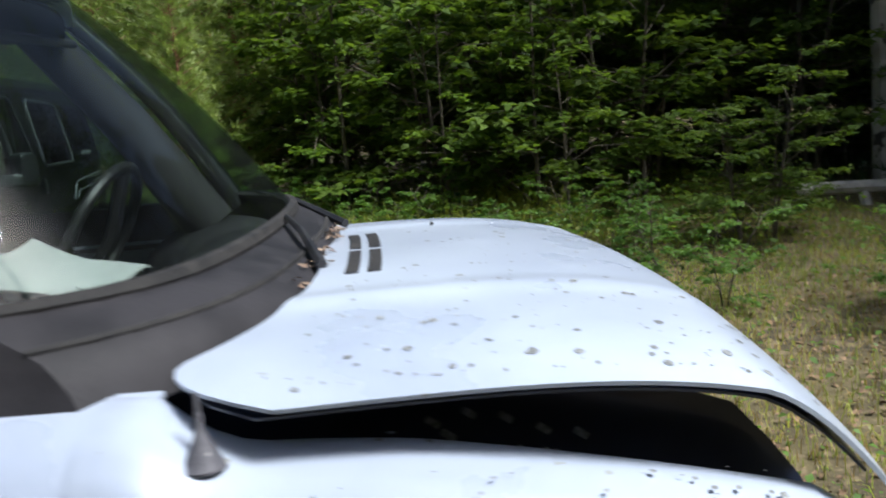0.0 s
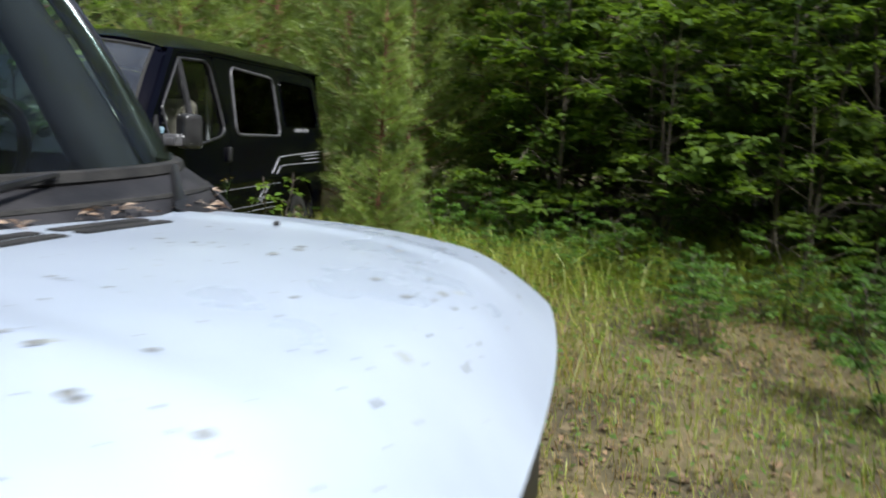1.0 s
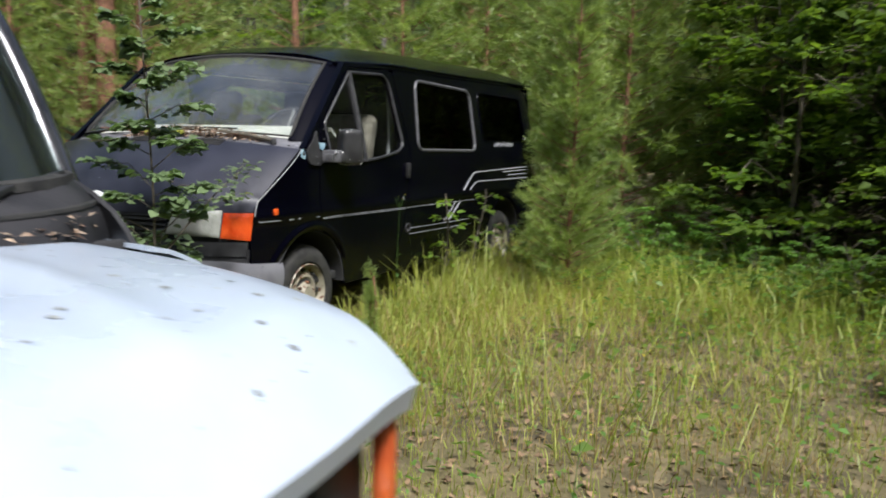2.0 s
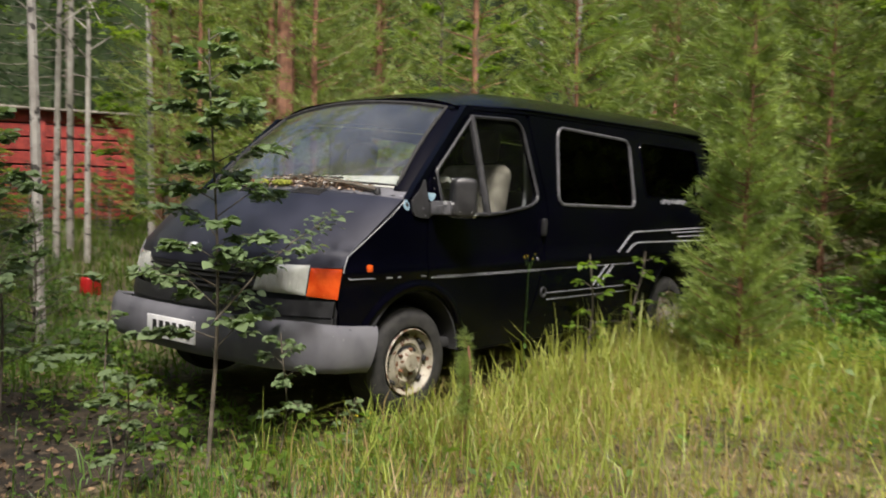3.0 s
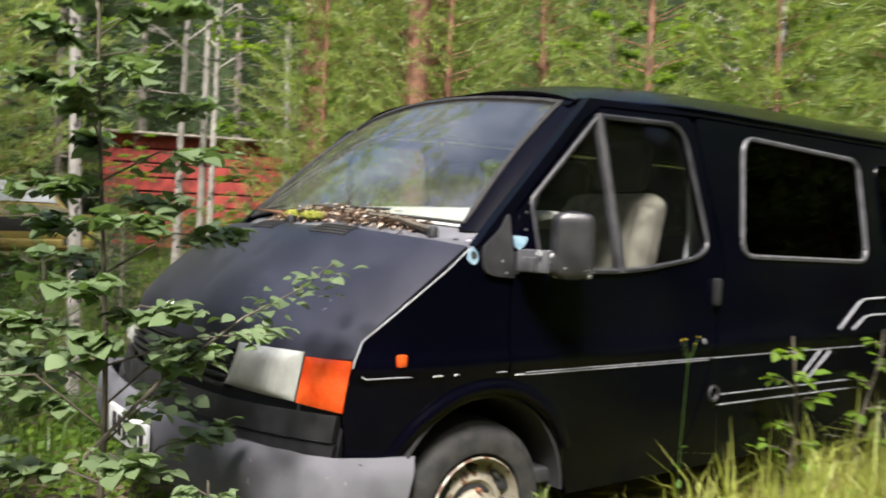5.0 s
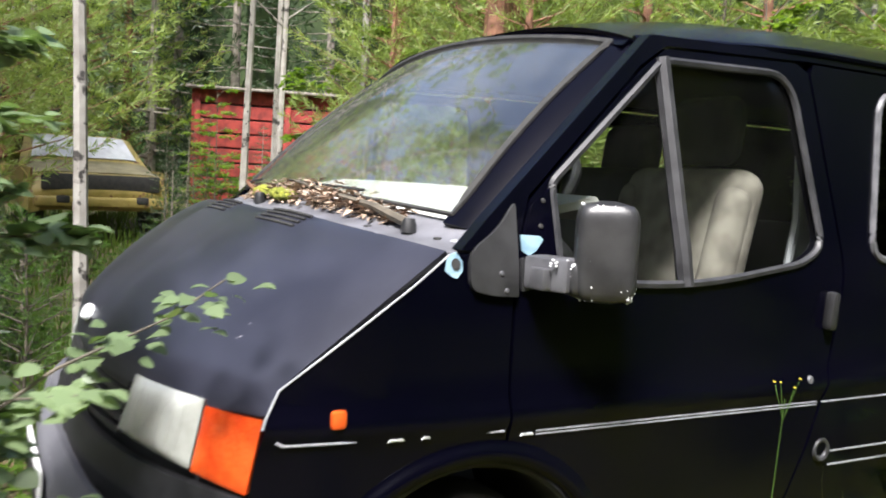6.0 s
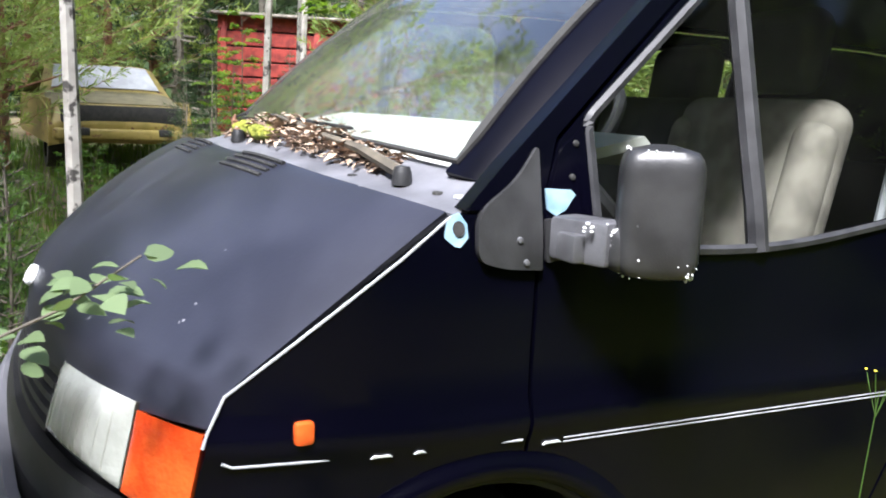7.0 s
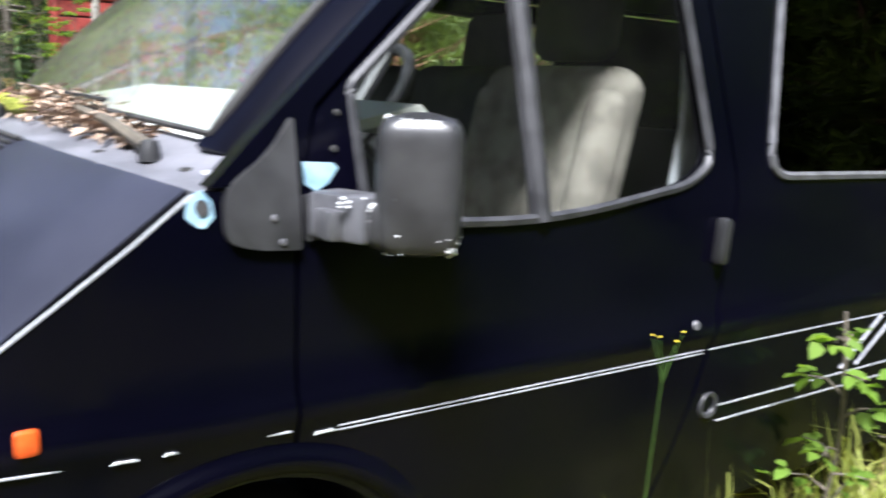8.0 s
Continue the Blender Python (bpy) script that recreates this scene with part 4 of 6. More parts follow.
    part("tyre", bm, M_RUBBER, wheel)
    part("rim", lathe([(0.18, s * 0.82), (0.15, s * 0.79), (0.08, s * 0.80), (0.0001, s * 0.82)], 32), M_RIM, wheel)
    copy_thing(wheel, pose(-2.3, 0, 0.28)).parent = car
    # front corner lamp
    c = bonnet(0.96 if s > 0 else 0.04, 0.96)
    size = (0.03, 0.03) if s > 0 else (0.09, 0.05)
    part("indicator", rbox(c.x - (0.012 if s > 0 else 0.16), c.y + (0.012 if s > 0 else 0.08), c.z - (0.135 if s > 0 else 0.26), *size, 0.22, 0.012, 2, (0, 0, s * 18)), M_REDLENS, car, "faded red-orange corner indicator")
    if s > 0:
        part("lamp_surround", rbox(c.x - 0.035, c.y - 0.09, c.z - 0.16, 0.05, 0.16, 0.22, 0.012, 2, (0, 0, 12)), M_BLACK, car, "black plastic lamp surround")
    part("headlamp", rbox(0.60, s * 0.50, 0.67, 0.06, 0.28, 0.17, 0.02, 2), M_HEAD, car)


def cowl(u, v):
    s = 2 * u - 1
    base = Vector((-0.05 - 0.05 * s * s - 0.19 * abs(s) ** 6, 0.69 * s, 1.092 + 0.02 * s * s))
    front = Vector((0.10 - 0.05 * s - 0.27 * abs(s) ** 3.4, 0.73 * s, 1.0 - 0.02 * abs(s) ** 3))
    p = base.lerp(front, v)
    return p + Vector((0.03, 0, 0.012)) * math.sin(math.pi * v)


part("cowl", patch(cowl, 40, 10, 0.01), M_COWL, car, "weathered dark cowl below the windscreen")
bm = bmesh.new()
tube(bm, [cowl(k / 30, 0.40) for k in range(31)], 0.006, 6)
part("cowl_ridge", bm, M_RUBBER, car, "black rubber ridge along the cowl")
for s in (-1, 1):
    part("cowl_side", patch(lambda u, v: Vector((-0.288 + 0.17 * v * (1 - u) - 1.95 * u, s * (0.69 + 0.04 * v), 1.112 - 0.132 * v)) + Vector((0.03, 0, 0.012)) * math.sin(math.pi * v) * (1 - u), 12, 4, 0.01), M_COWL, car, "dark window sill trim")


def wscreen(u, v):
    s = 2 * u - 1
    b = Vector((-0.055 - 0.05 * s * s - 0.19 * abs(s) ** 6, 0.68 * s, 1.098 + 0.015 * s * s))
    t = Vector((-0.47 - 0.185 * s * s, 0.585 * s, 1.64 - 0.02 * s * s))
    return b.lerp(t, v) + Vector((0.02, 0, 0.02)) * math.sin(math.pi * v)


g = part("windscreen", patch(wscreen, 30, 14, 0.005), M_WCARGLASS, car, "dirty curved windscreen glass")
g.visible_shadow = False
bm = bmesh.new()
tube(bm, [wscreen(k / 24, 0.0) for k in range(25)], 0.016, 6)
part("windscreen_seal", bm, M_RUBBER, car)
part("roof", patch(lambda u, v: Vector((-0.48 - 1.44 * v - 0.18 * (2 * u - 1) ** 2 * (1 - v), 0.60 * (2 * u - 1), 1.645 + 0.035 * math.sin(math.pi * v) - 0.04 * (2 * u - 1) ** 4)), 20, 16, 0.01), M_WHITE, car)
part("headlining", patch(lambda u, v: Vector((-0.50 - 1.40 * v - 0.18 * (2 * u - 1) ** 2 * (1 - v), 0.59 * (2 * u - 1), 1.612 + 0.035 * math.sin(math.pi * v) - 0.04 * (2 * u - 1) ** 4)), 16, 10, 0.008), M_CABIN, car)
for s in (-1, 1):
    bm = bmesh.new()
    tube(bm, [(-0.37, s * 0.645, 1.04), (-0.55, s * 0.60, 1.34), (-0.74, s * 0.555, 1.60)], [0.075, 0.062, 0.055], 10)
    part("pillar_trim", bm, M_CABIN, car, "dark plastic trim inside the windscreen post")
    part("sun_visor", rbox(-0.66, s * 0.28, 1.565, 0.14, 0.40, 0.02, 0.008, 2, (0, 14, 0)), M_DARKCLOTH, car, "dark folded sun visor")
g = part("rear_glass", patch(lambda u, v: Vector((-1.93 - 0.42 * v, (0.57 + 0.08 * v) * (2 * u - 1), 1.64 - 0.60 * v)), 8, 6, 0.005), M_WCARGLASS, car)
g.visible_shadow = False
part("boot_lid", patch(lambda u, v: Vector((-2.34 - 0.8 * v, (0.68 - 0.1 * v) * (2 * u - 1), 1.04 - 0.10 * v - 0.1 * v ** 6)), 10, 8, 0.01), M_WHITE, car)
part("tail_panel", rbox(-3.16, 0, 0.6, 0.04, 1.3, 0.7, 0.02), M_WHITE, car)
part("floor_pan", rbox(-1.5, 0, 0.32, 3.1, 1.6, 0.05, 0.01), M_CABIN, car)
part("firewall", rbox(-0.12, 0, 0.68, 0.03, 1.4, 0.66, 0.01), M_CABIN, car)
part("engine_block", rbox(0.28, 0.05, 0.62, 0.5, 0.55, 0.38, 0.06, 3), M_RUST, car, "rusty dark engine block")
part("dashboard", patch(lambda u, v: Vector((-0.11 - 0.2 * (2 * u - 1) ** 4 - 0.28 * v, 0.64 * (2 * u - 1), 1.065 - 0.02 * math.sin(2 * v) - 0.12 * v ** 4)), 20, 8, 0.02), M_COWL, car, "dark dusty dashboard")
sw = bmesh.new()
tube(sw, [(0.18 * math.cos(k * math.tau / 28), 0.18 * math.sin(k * math.tau / 28), 0) for k in range(28)], 0.014, 8, True)
tube(sw, [(-0.18, 0, 0), (0, 0, -0.03), (0.18, 0, 0)], 0.018, 6)
bmesh.ops.transform(sw, matrix=pose(-0.56, 0.36, 1.08, 0, -62, 0), verts=sw.verts)
part("steering_wheel", sw, M_BLACK, car, "black steering wheel")
for b in (-0.36, 0.36):
    seat = thing("seat", "", "")
    seat.parent = car
    part("backrest", rbox(-1.02, b, 0.88, 0.14, 0.48, 0.62, 0.06, 3, (0, -14, 0)), M_DARKCLOTH, seat)
    part("cushion", rbox(-0.78, b, 0.55, 0.5, 0.48, 0.14, 0.05, 3), M_DARKCLOTH, seat)
    part("headrest", rbox(-1.13, b, 1.28, 0.1, 0.26, 0.18, 0.05, 3), M_DARKCLOTH, seat)
part("parcel", rbox(-0.62, -0.1, 0.93, 0.12, 0.20, 0.14, 0.02), M_TEAL, car, "teal plastic box on the seat")
# pale sheet added on the dashboard in place of the windscreen's bright reflection
part("dash_cloth", patch(lambda u, v: Vector((-0.20 - 0.52 * v - 0.03 * math.sin(5 * u), -0.52 + (0.20 + 0.35 * v) * u + 0.25 * v, 1.098 - 0.01 * v + 0.012 * math.sin(9 * u + 4 * v))), 16, 12, 0.004), M_PLATE, car, "added pale sheet standing in for glare in the windscreen")
# front end
part("grille_frame", rbox(0.62, 0, 0.66, 0.05, 1.16, 0.24, 0.02), M_BLACK, car, "black grille frame")
part("front_bumper", rbox(0.62, -0.05, 0.44, 0.12, 1.3, 0.14, 0.04, 3), M_BLACK, car)
part("front_apron", rbox(0.58, 0, 0.34, 0.05, 1.5, 0.16, 0.02), M_WHITE, car)
ant = part("aerial_base", lathe([(0.037, 0.0), (0.039, 0.006), (0.034, 0.012), (0.030, 0.02), (0.017, 0.048), (0.010, 0.066), (0.006, 0.074), (0.006, 0.10), (0.0045, 0.101), (0.0045, 0.135), (0.0001, 0.113)], 24), M_GREY, car, "grey rubber aerial base")
ant.matrix_basis = pose(0.042, -0.785, 0.936, 86, 0, 0) @ Matrix.Diagonal((0.70, 0.68, 0.70, 1))
for k in range(2):
    bm = bmesh.new()
    a0 = cowl(0.72 - 0.36 * k, 0.6) + Vector((0.02, 0, 0.01))
    a1 = cowl(0.98 - 0.36 * k, 0.05) + Vector((0.0, -0.02, 0.02))
    tube(bm, [a0, a0.lerp(a1, 0.5) + Vector((0, 0, 0.015)), a1], [0.011, 0.008, 0.005], 6)
    part("wiper_arm", bm, M_BLACK, car)

# ---- ground ----
def ground_z(x, y):
    z = 0.045 * min(max(x, 0.0), 3.2) + 0.036 * min(max(y - 1.2, 0.0), 12.0)
    return z + 0.03 * (noise.noise(Vector((x * 0.7, y * 0.7, 0.3))) + 0.4 * noise.noise(Vector((x * 2.3, y * 2.3, 1.3)))) - 0.02


fine = list(np.arange(-9, 9.01, 0.2))
far_steps = [10, 11.5, 13, 15, 18, 22, 30, 45, 80, 160, 400]
axis = [-f for f in reversed(far_steps)] + fine + far_steps
verts = [(x, y, ground_z(x, y)) for x in axis for y in axis]
nn = len(axis)
faces = [(i * nn + j, (i + 1) * nn + j, (i + 1) * nn + j + 1, i * nn + j + 1) for i in range(nn - 1) for j in range(nn - 1)]
me = bpy.data.meshes.new("ground")
me.from_pydata(verts, [], faces)
tagged(put("ground", me, M_GROUND), "brown soil of a forest clearing with grass", "ground", kind="structure")


# ---- plants ----
def leaf_mesh(name, pos, along, normal, size, wide=0.6, simple=False, fold=0.12):
    """Many leaves in one mesh: each an oval (six corners) or a simple diamond, folded a little."""
    pos, along, normal = np.asarray(pos, float), np.asarray(along, float), np.asarray(normal, float)
    size = np.asarray(size, float)[:, None]
    along = along / np.linalg.norm(along, axis=1)[:, None]
    side = np.cross(normal, along)
    side /= np.linalg.norm(side, axis=1)[:, None] + 1e-9
    up = np.cross(along, side)
    if simple:
        cols = [(0, 0, 0), (0.45, wide / 2, fold), (1, 0, -0.05), (0.45, -wide / 2, fold)]
    else:
        cols = [(0, 0, 0), (0.28, wide / 2, fold), (0.70, wide * 0.42, fold), (1, 0, -0.08), (0.70, -wide * 0.42, fold), (0.28, -wide / 2, fold)]
    if wide > 0.75 and not simple:
        cols = [(0, 0, 0), (0.10, wide * 0.30, 0.03), (0.32, wide * 0.50, fold), (0.58, wide * 0.46, fold), (0.82, wide * 0.26, fold * 0.5), (1, 0, -0.08), (0.82, -wide * 0.26, fold * 0.5), (0.58, -wide * 0.46, fold), (0.32, -wide * 0.50, fold), (0.10, -wide * 0.30, 0.03)]
    k = len(cols)
    vs = np.stack([pos + size * (along * a + side * b + up * c) for a, b, c in cols], axis=1).reshape(-1, 3)
    n = len(pos)
    me = bpy.data.meshes.new(name)
    me.vertices.add(n * k)
    me.vertices.foreach_set("co", vs.ravel())
    me.loops.add(n * k)
    me.loops.foreach_set("vertex_index", np.arange(n * k))
    me.polygons.add(n)
    me.polygons.foreach_set("loop_start", np.arange(n) * k)
    me.update(calc_edges=True)
    me.validate()
    return me


def blade_mesh(name, pos, lean, height, width):
    """Grass: each blade a bent strip of two pieces."""
    n = len(pos)
    h, w = height[:, None], width[:, None]
    ang = np.random.rand(n) * math.tau
    side = np.stack([np.cos(ang), np.sin(ang), np.zeros(n)], 1)
    up = np.array([[0, 0, 1.0]])
    a = pos - side * w / 2
    b = pos + side * w / 2
    m = pos + up * h * 0.6 + lean * h * 0.22
    c, d = m - side * w * 0.4, m + side * w * 0.4
    t = pos + up * h * (1 - 0.35 * np.linalg.norm(lean, axis=1)[:, None]) + lean * h * 0.75
    vs = np.stack([a, b, d, c, t], 1).reshape(-1, 3)
    me = bpy.data.meshes.new(name)
    me.vertices.add(n * 5)
    me.vertices.foreach_set("co", vs.ravel())
    base = np.arange(n)[:, None] * 5
    loops = np.concatenate([base + np.array([[0, 1, 2, 3]]), base + np.array([[3, 2, 4]])], 1).ravel()
    me.loops.add(n * 7)
    me.loops.foreach_set("vertex_index", loops)
    me.polygons.add(2 * n)
    starts = np.stack([np.arange(n) * 7, np.arange(n) * 7 + 4], 1).ravel()
    me.polygons.foreach_set("loop_start", starts)
    me.update(calc_edges=True)
    me.validate()
    return me


def broadleaf(name, label, category, h, reach, limbs, twigs, per, size, bark, leaf, seed, stems=1, r0=0.03, low=0.15, wide=0.62, simple=True, droop=0.15, group="", split=False):
    """A bush or broad-leaved tree: stems, limbs with sprays of leaves."""
    random.seed(seed)
    np.random.seed(seed)
    tree = thing(name, label, category, group)
    wood = bmesh.new()
    P, A, N, S = [], [], [], []
    boughs = []
    for st in range(stems):
        a = rnd(0, math.tau)
        tilt = rnd(0.05, 0.3) if stems > 1 else rnd(0.0, 0.06)
        hh = h * rnd(0.7, 1.0) if stems > 1 else h
        stem = [Vector((0.06 * stems * math.cos(a) + tilt * hh * t * math.cos(a) + 0.03 * math.sin(5 * t + st), 0.06 * stems * math.sin(a) + tilt * hh * t * math.sin(a) + 0.03 * math.cos(4 * t + st), hh * t)) for t in np.linspace(-0.02, 1, 9)]
        tube(wood, stem, [max(0.004, r0 * (1 - 0.9 * t)) for t in np.linspace(0, 1, 9)], 7)
        for b in range(limbs):
            t = low + (0.98 - low) * (b + random.random()) / limbs
            k = t * 8
            i = min(int(k), 7)
            o = stem[i].lerp(stem[i + 1], k - i)
            az = b * 2.4 + rnd(-0.5, 0.5)
            ln = reach * (1.05 - 0.65 * t) * rnd(0.6, 1.15)
            rise = rnd(0.1, 0.7) * ln
            mid = o + Vector((math.cos(az) * ln * 0.5, math.sin(az) * ln * 0.5, rise * 0.7))
            tip = o + Vector((math.cos(az + 0.2) * ln, math.sin(az + 0.2) * ln, rise - droop * ln))
            limb = bmesh.new() if split else wood
            if split:
                boughs.append(limb)
            tube(limb, [o, mid, tip], [max(0.003, r0 * 0.35 * (1 - t * 0.6)), max(0.0025, r0 * 0.2), 0.0015], 5)
            for w in range(twigs):
                q = rnd(0.25, 1.0)
                c = (o * (1 - q) ** 2 + mid * 2 * q * (1 - q) + tip * q * q)
                ta = az + rnd(-1.3, 1.3)
                tl = ln * rnd(0.15, 0.42) * (1.2 - 0.5 * q)
                te = c + Vector((math.cos(ta) * tl, math.sin(ta) * tl, rnd(-0.1, 0.3) * tl))
                for e in range(per):
                    s = (e + random.random()) / per
                    p = c.lerp(te, s)
                    da = ta + rnd(-1.4, 1.4)
                    P.append((p.x + rnd(-0.3, 0.3) * size, p.y + rnd(-0.3, 0.3) * size, p.z + rnd(-0.35, 0.35) * size))
                    A.append((math.cos(da), math.sin(da), rnd(-0.5, 0.25)))
                    N.append((rnd(-0.55, 0.55), rnd(-0.55, 0.55), 1))
                    S.append(size * rnd(0.6, 1.25))
    part("trunk", wood, bark, tree)
    for limb in boughs:
        part("bough", limb, bark, tree)
    put("crown", leaf_mesh("crown", P, A, N, S, wide, simple), leaf, tree, smooth=False)
    return tree


def conifer(name, label, category, h, reach, step, tufts, needles, length, bark, leaf, seed, r0=0.05, low=0.08, droop=0.0, thick=0.06, group=""):
    """A pine or spruce: whorls of branches with tufts of needles."""
    random.seed(seed)
    np.random.seed(seed)
    tree = thing(name, label, category, group)
    wood = bmesh.new()
    tube(wood, [(0.02 * math.sin(3 * t), 0.02 * math.cos(4 * t), h * t) for t in np.linspace(-0.02, 1, 10)], [max(0.006, r0 * (1 - 0.93 * t)) for t in np.linspace(0, 1, 10)], 9)
    P, A, N, S = [], [], [], []

    def tuft(c, d):
        for k in range(needles):
            v = Vector((rnd(-1, 1), rnd(-1, 1), rnd(-0.8, 1))).normalized() * 0.75 + d * 0.8
            P.append(tuple(c + d * rnd(-0.5, 0.5) * length))
            A.append(tuple(v))
            N.append((rnd(-1, 1), rnd(-1, 1), rnd(-1, 1)))
            S.append(length * rnd(0.7, 1.2))
    z = h * low
    while z < h * 0.98:
        t = z / h
        for k in range(6):
            az = k * math.tau / 6 + rnd(-0.4, 0.4) + z * 3
            ln = reach * (1 - t) ** 0.75 * rnd(0.65, 1.1) + 0.08 * min(1.0, reach * 2)
            o = Vector((0, 0, z + rnd(-0.06, 0.06)))
            d = Vector((math.cos(az), math.sin(az), 0))
            pts = [o + d * ln * s + Vector((0, 0, ln * (0.25 * s * (1 - droop * 3) + 0.25 * s * s - droop * s))) for s in (0, 0.4, 0.75, 1)]
            tube(wood, pts, [max(0.004, r0 * 0.25 * (1 - t)), 0.004, 0.003, 0.002], 4)
            m = max(3, int(tufts * ln / reach))
            for q in range(m):
                s = 0.22 + 0.78 * (q + random.random()) / m
                i = 0 if s < 0.4 else (1 if s < 0.75 else 2)
                lo, hi = ((0, 0.4), (0.4, 0.75), (0.75, 1.0))[i]
                c = pts[i].lerp(pts[i + 1], (s - lo) / (hi - lo))
                off = Vector((-d.y, d.x, 0)) * rnd(-1, 1) * 0.34 * ln * (1.1 - s) + Vector((0, 0, rnd(-0.03, 0.04)))
                tuft(c + off, (d + off * 1.5 / max(ln, 0.1) + Vector((0, 0, 0.35))).normalized())
        z += step * rnd(0.8, 1.2)
    tuft(Vector((0, 0, h)), Vector((0, 0, 1)))
    part("trunk", wood, bark, tree)
    put("crown", leaf_mesh("crown", P, A, N, S, thick, True, 0.0), leaf, tree, smooth=False)
    return tree


def spot(x, y, s=1.0, turn=0.0, sink=0.0):
    return pose(x, y, ground_z(x, y) - sink, 0, 0, turn) @ Matrix.Diagonal((s, s, s, 1))


def plant(proto, places):
    """Sets the first plant of a kind at the first place and copies at the rest."""
    for i, (x, y, s, turn) in enumerate(places):
        if i == 0:
            proto.matrix_basis = spot(x, y, s, turn)
        else:
            copy_thing(proto, spot(x, y, s, turn))


# plants near the camera's way
plant(conifer("pine_sapling", "young bright green pine beside the van", "pine", 2.5, 0.36, 0.10, 20, 18, 0.06, M_PINEBARK, M_NEEDLE, 3, r0=0.02, low=0.06, thick=0.075), [(1.80, -1.88, 1.0, 30)])
plant(conifer("pine_sapling", "young bright green pine at the forest edge", "pine", 3.4, 1.05, 0.17, 20, 16, 0.10, M_PINEBARK, M_NEEDLE, 5, r0=0.03, low=0.06, thick=0.1), [(3.6, -1.75, 1.0, 0), (4.6, -0.9, 1.15, 80), (5.2, -2.3, 1.25, 140), (4.3, 0.9, 1.2, 220), (5.8, 0.6, 1.3, 10)])
seedling = conifer("pine_seedling", "small pine seedling in the grass", "pine", 0.52, 0.015, 0.03, 3, 10, 0.042, M_PINEBARK, M_NEEDLE, 9, r0=0.006, low=0.42)
plant(seedling, [(-0.26, -1.50, 1.0, 0)])
plant(broadleaf("aspen_sapling", "thin aspen sapling with round grey-green leaves", "sapling", 1.80, 0.44, 30, 7, 8, 0.047, M_TWIG, M_ASPEN, 21, r0=0.011, low=0.28, wide=0.98, simple=False, split=True), [(-1.15, -0.93, 1.0, 0)])
plant(broadleaf("aspen_sapling", "tall thin aspen sapling in the shade before the van", "sapling", 1.55, 0.5, 24, 6, 7, 0.05, M_TWIG, M_ASPEN, 29, r0=0.010, low=0.2, wide=0.98, simple=False, split=True), [(-1.42, 0.35, 0.95, 0)])
plant(conifer("spruce_sapling", "young spruce with pale shoots on the shaded ground", "spruce", 1.0, 0.34, 0.11, 12, 12, 0.036, M_TWIG, M_HERB, 14, r0=0.012, low=0.08, thick=0.10), [(-0.72, 1.75, 1.0, 0), (-1.15, 2.1, 0.8, 100)])
plant(broadleaf("aspen_sapling", "thin aspen sapling with round grey-green leaves", "sapling", 0.72, 0.22, 10, 4, 6, 0.042, M_TWIG, M_ASPEN, 27, r0=0.006, low=0.3, wide=0.98, simple=False, split=True), [(-0.82, -0.95, 0.8, 0), (-0.64, -1.14, 0.5, 100), (-1.35, -0.5, 1.1, 200), (-1.6, -1.0, 0.9, 40)])
# leafy branch that hangs over the hood
def hood_branch():
    random.seed(6)
    br = thing("aspen_branch", "leafy aspen branch reaching over the dark hood", "branch")
    wood = bmesh.new()
    pts = [Vector((-1.14, -0.93, 0.62)), Vector((-0.98, -0.98, 0.80)), Vector((-0.80, -0.99, 0.93)), Vector((-0.62, -0.95, 1.0)), Vector((-0.52, -0.92, 1.06))]
    tube(wood, pts, [0.005, 0.004, 0.003, 0.002, 0.0015], 5)
    P, A, N, S = [], [], [], []
    for k in range(80):
        i = min(3, int(rnd(0.6, 3.99)))
        c = pts[i].lerp(pts[i + 1], random.random())
        az = rnd(0, math.tau)
        q = c + Vector((math.cos(az), math.sin(az), rnd(-0.5, 0.4))) * rnd(0.01, 0.085)
        P.append(tuple(q))
        A.append((math.cos(az), math.sin(az), rnd(-0.5, 0.3)))
        N.append((rnd(-0.6, 0.6), rnd(-0.8, 0.2), 1))
        S.append(rnd(0.026, 0.046))
    part("twig", wood, M_TWIG, br)
    put("leaves", leaf_mesh("leaves", P, A, N, S, 0.8, False), M_ASPEN, br, smooth=False)


hood_branch()
shoot = broadleaf("raspberry_shoot", "bright green leafy shoot against the van side", "weed", 0.62, 0.12, 10, 2, 3, 0.046, M_TWIG, M_LEAFY, 33, r0=0.004, low=0.25, wide=0.6, simple=False, split=True)
plant(shoot, [(1.53, -1.02, 1.24, 0), (1.96, -1.02, 0.98, 120)])
# bushes of the forest edge
edge = broadleaf("alder_bush", "dense green alder bush at the forest edge", "bush", 2.9, 1.3, 17, 9, 10, 0.092, M_TWIG, M_LEAF, 41, stems=4, r0=0.028, low=0.05, group="bushes at the forest edge")
plant(edge, [(3.6, -3.3, 1.0, 0), (2.5, -5.0, 0.95, 90), (3.2, -4.4, 1.15, 200), (4.6, -3.3, 1.3, 260), (4.9, -5.2, 1.4, 70), (0.6, -6.1, 0.5, 140), (2.9, -6.2, 1.2, 30), (4.4, -6.6, 1.5, 120), (3.3, -8.2, 1.5, 250), (5.6, -8.4, 1.9, 10), (7.0, -6.2, 1.9, 80), (4.6, -10.4, 1.9, 170), (2.6, -10.6, 1.7, 310), (7.6, -9.6, 2.1, 220), (6.2, -2.6, 1.5, 40)])
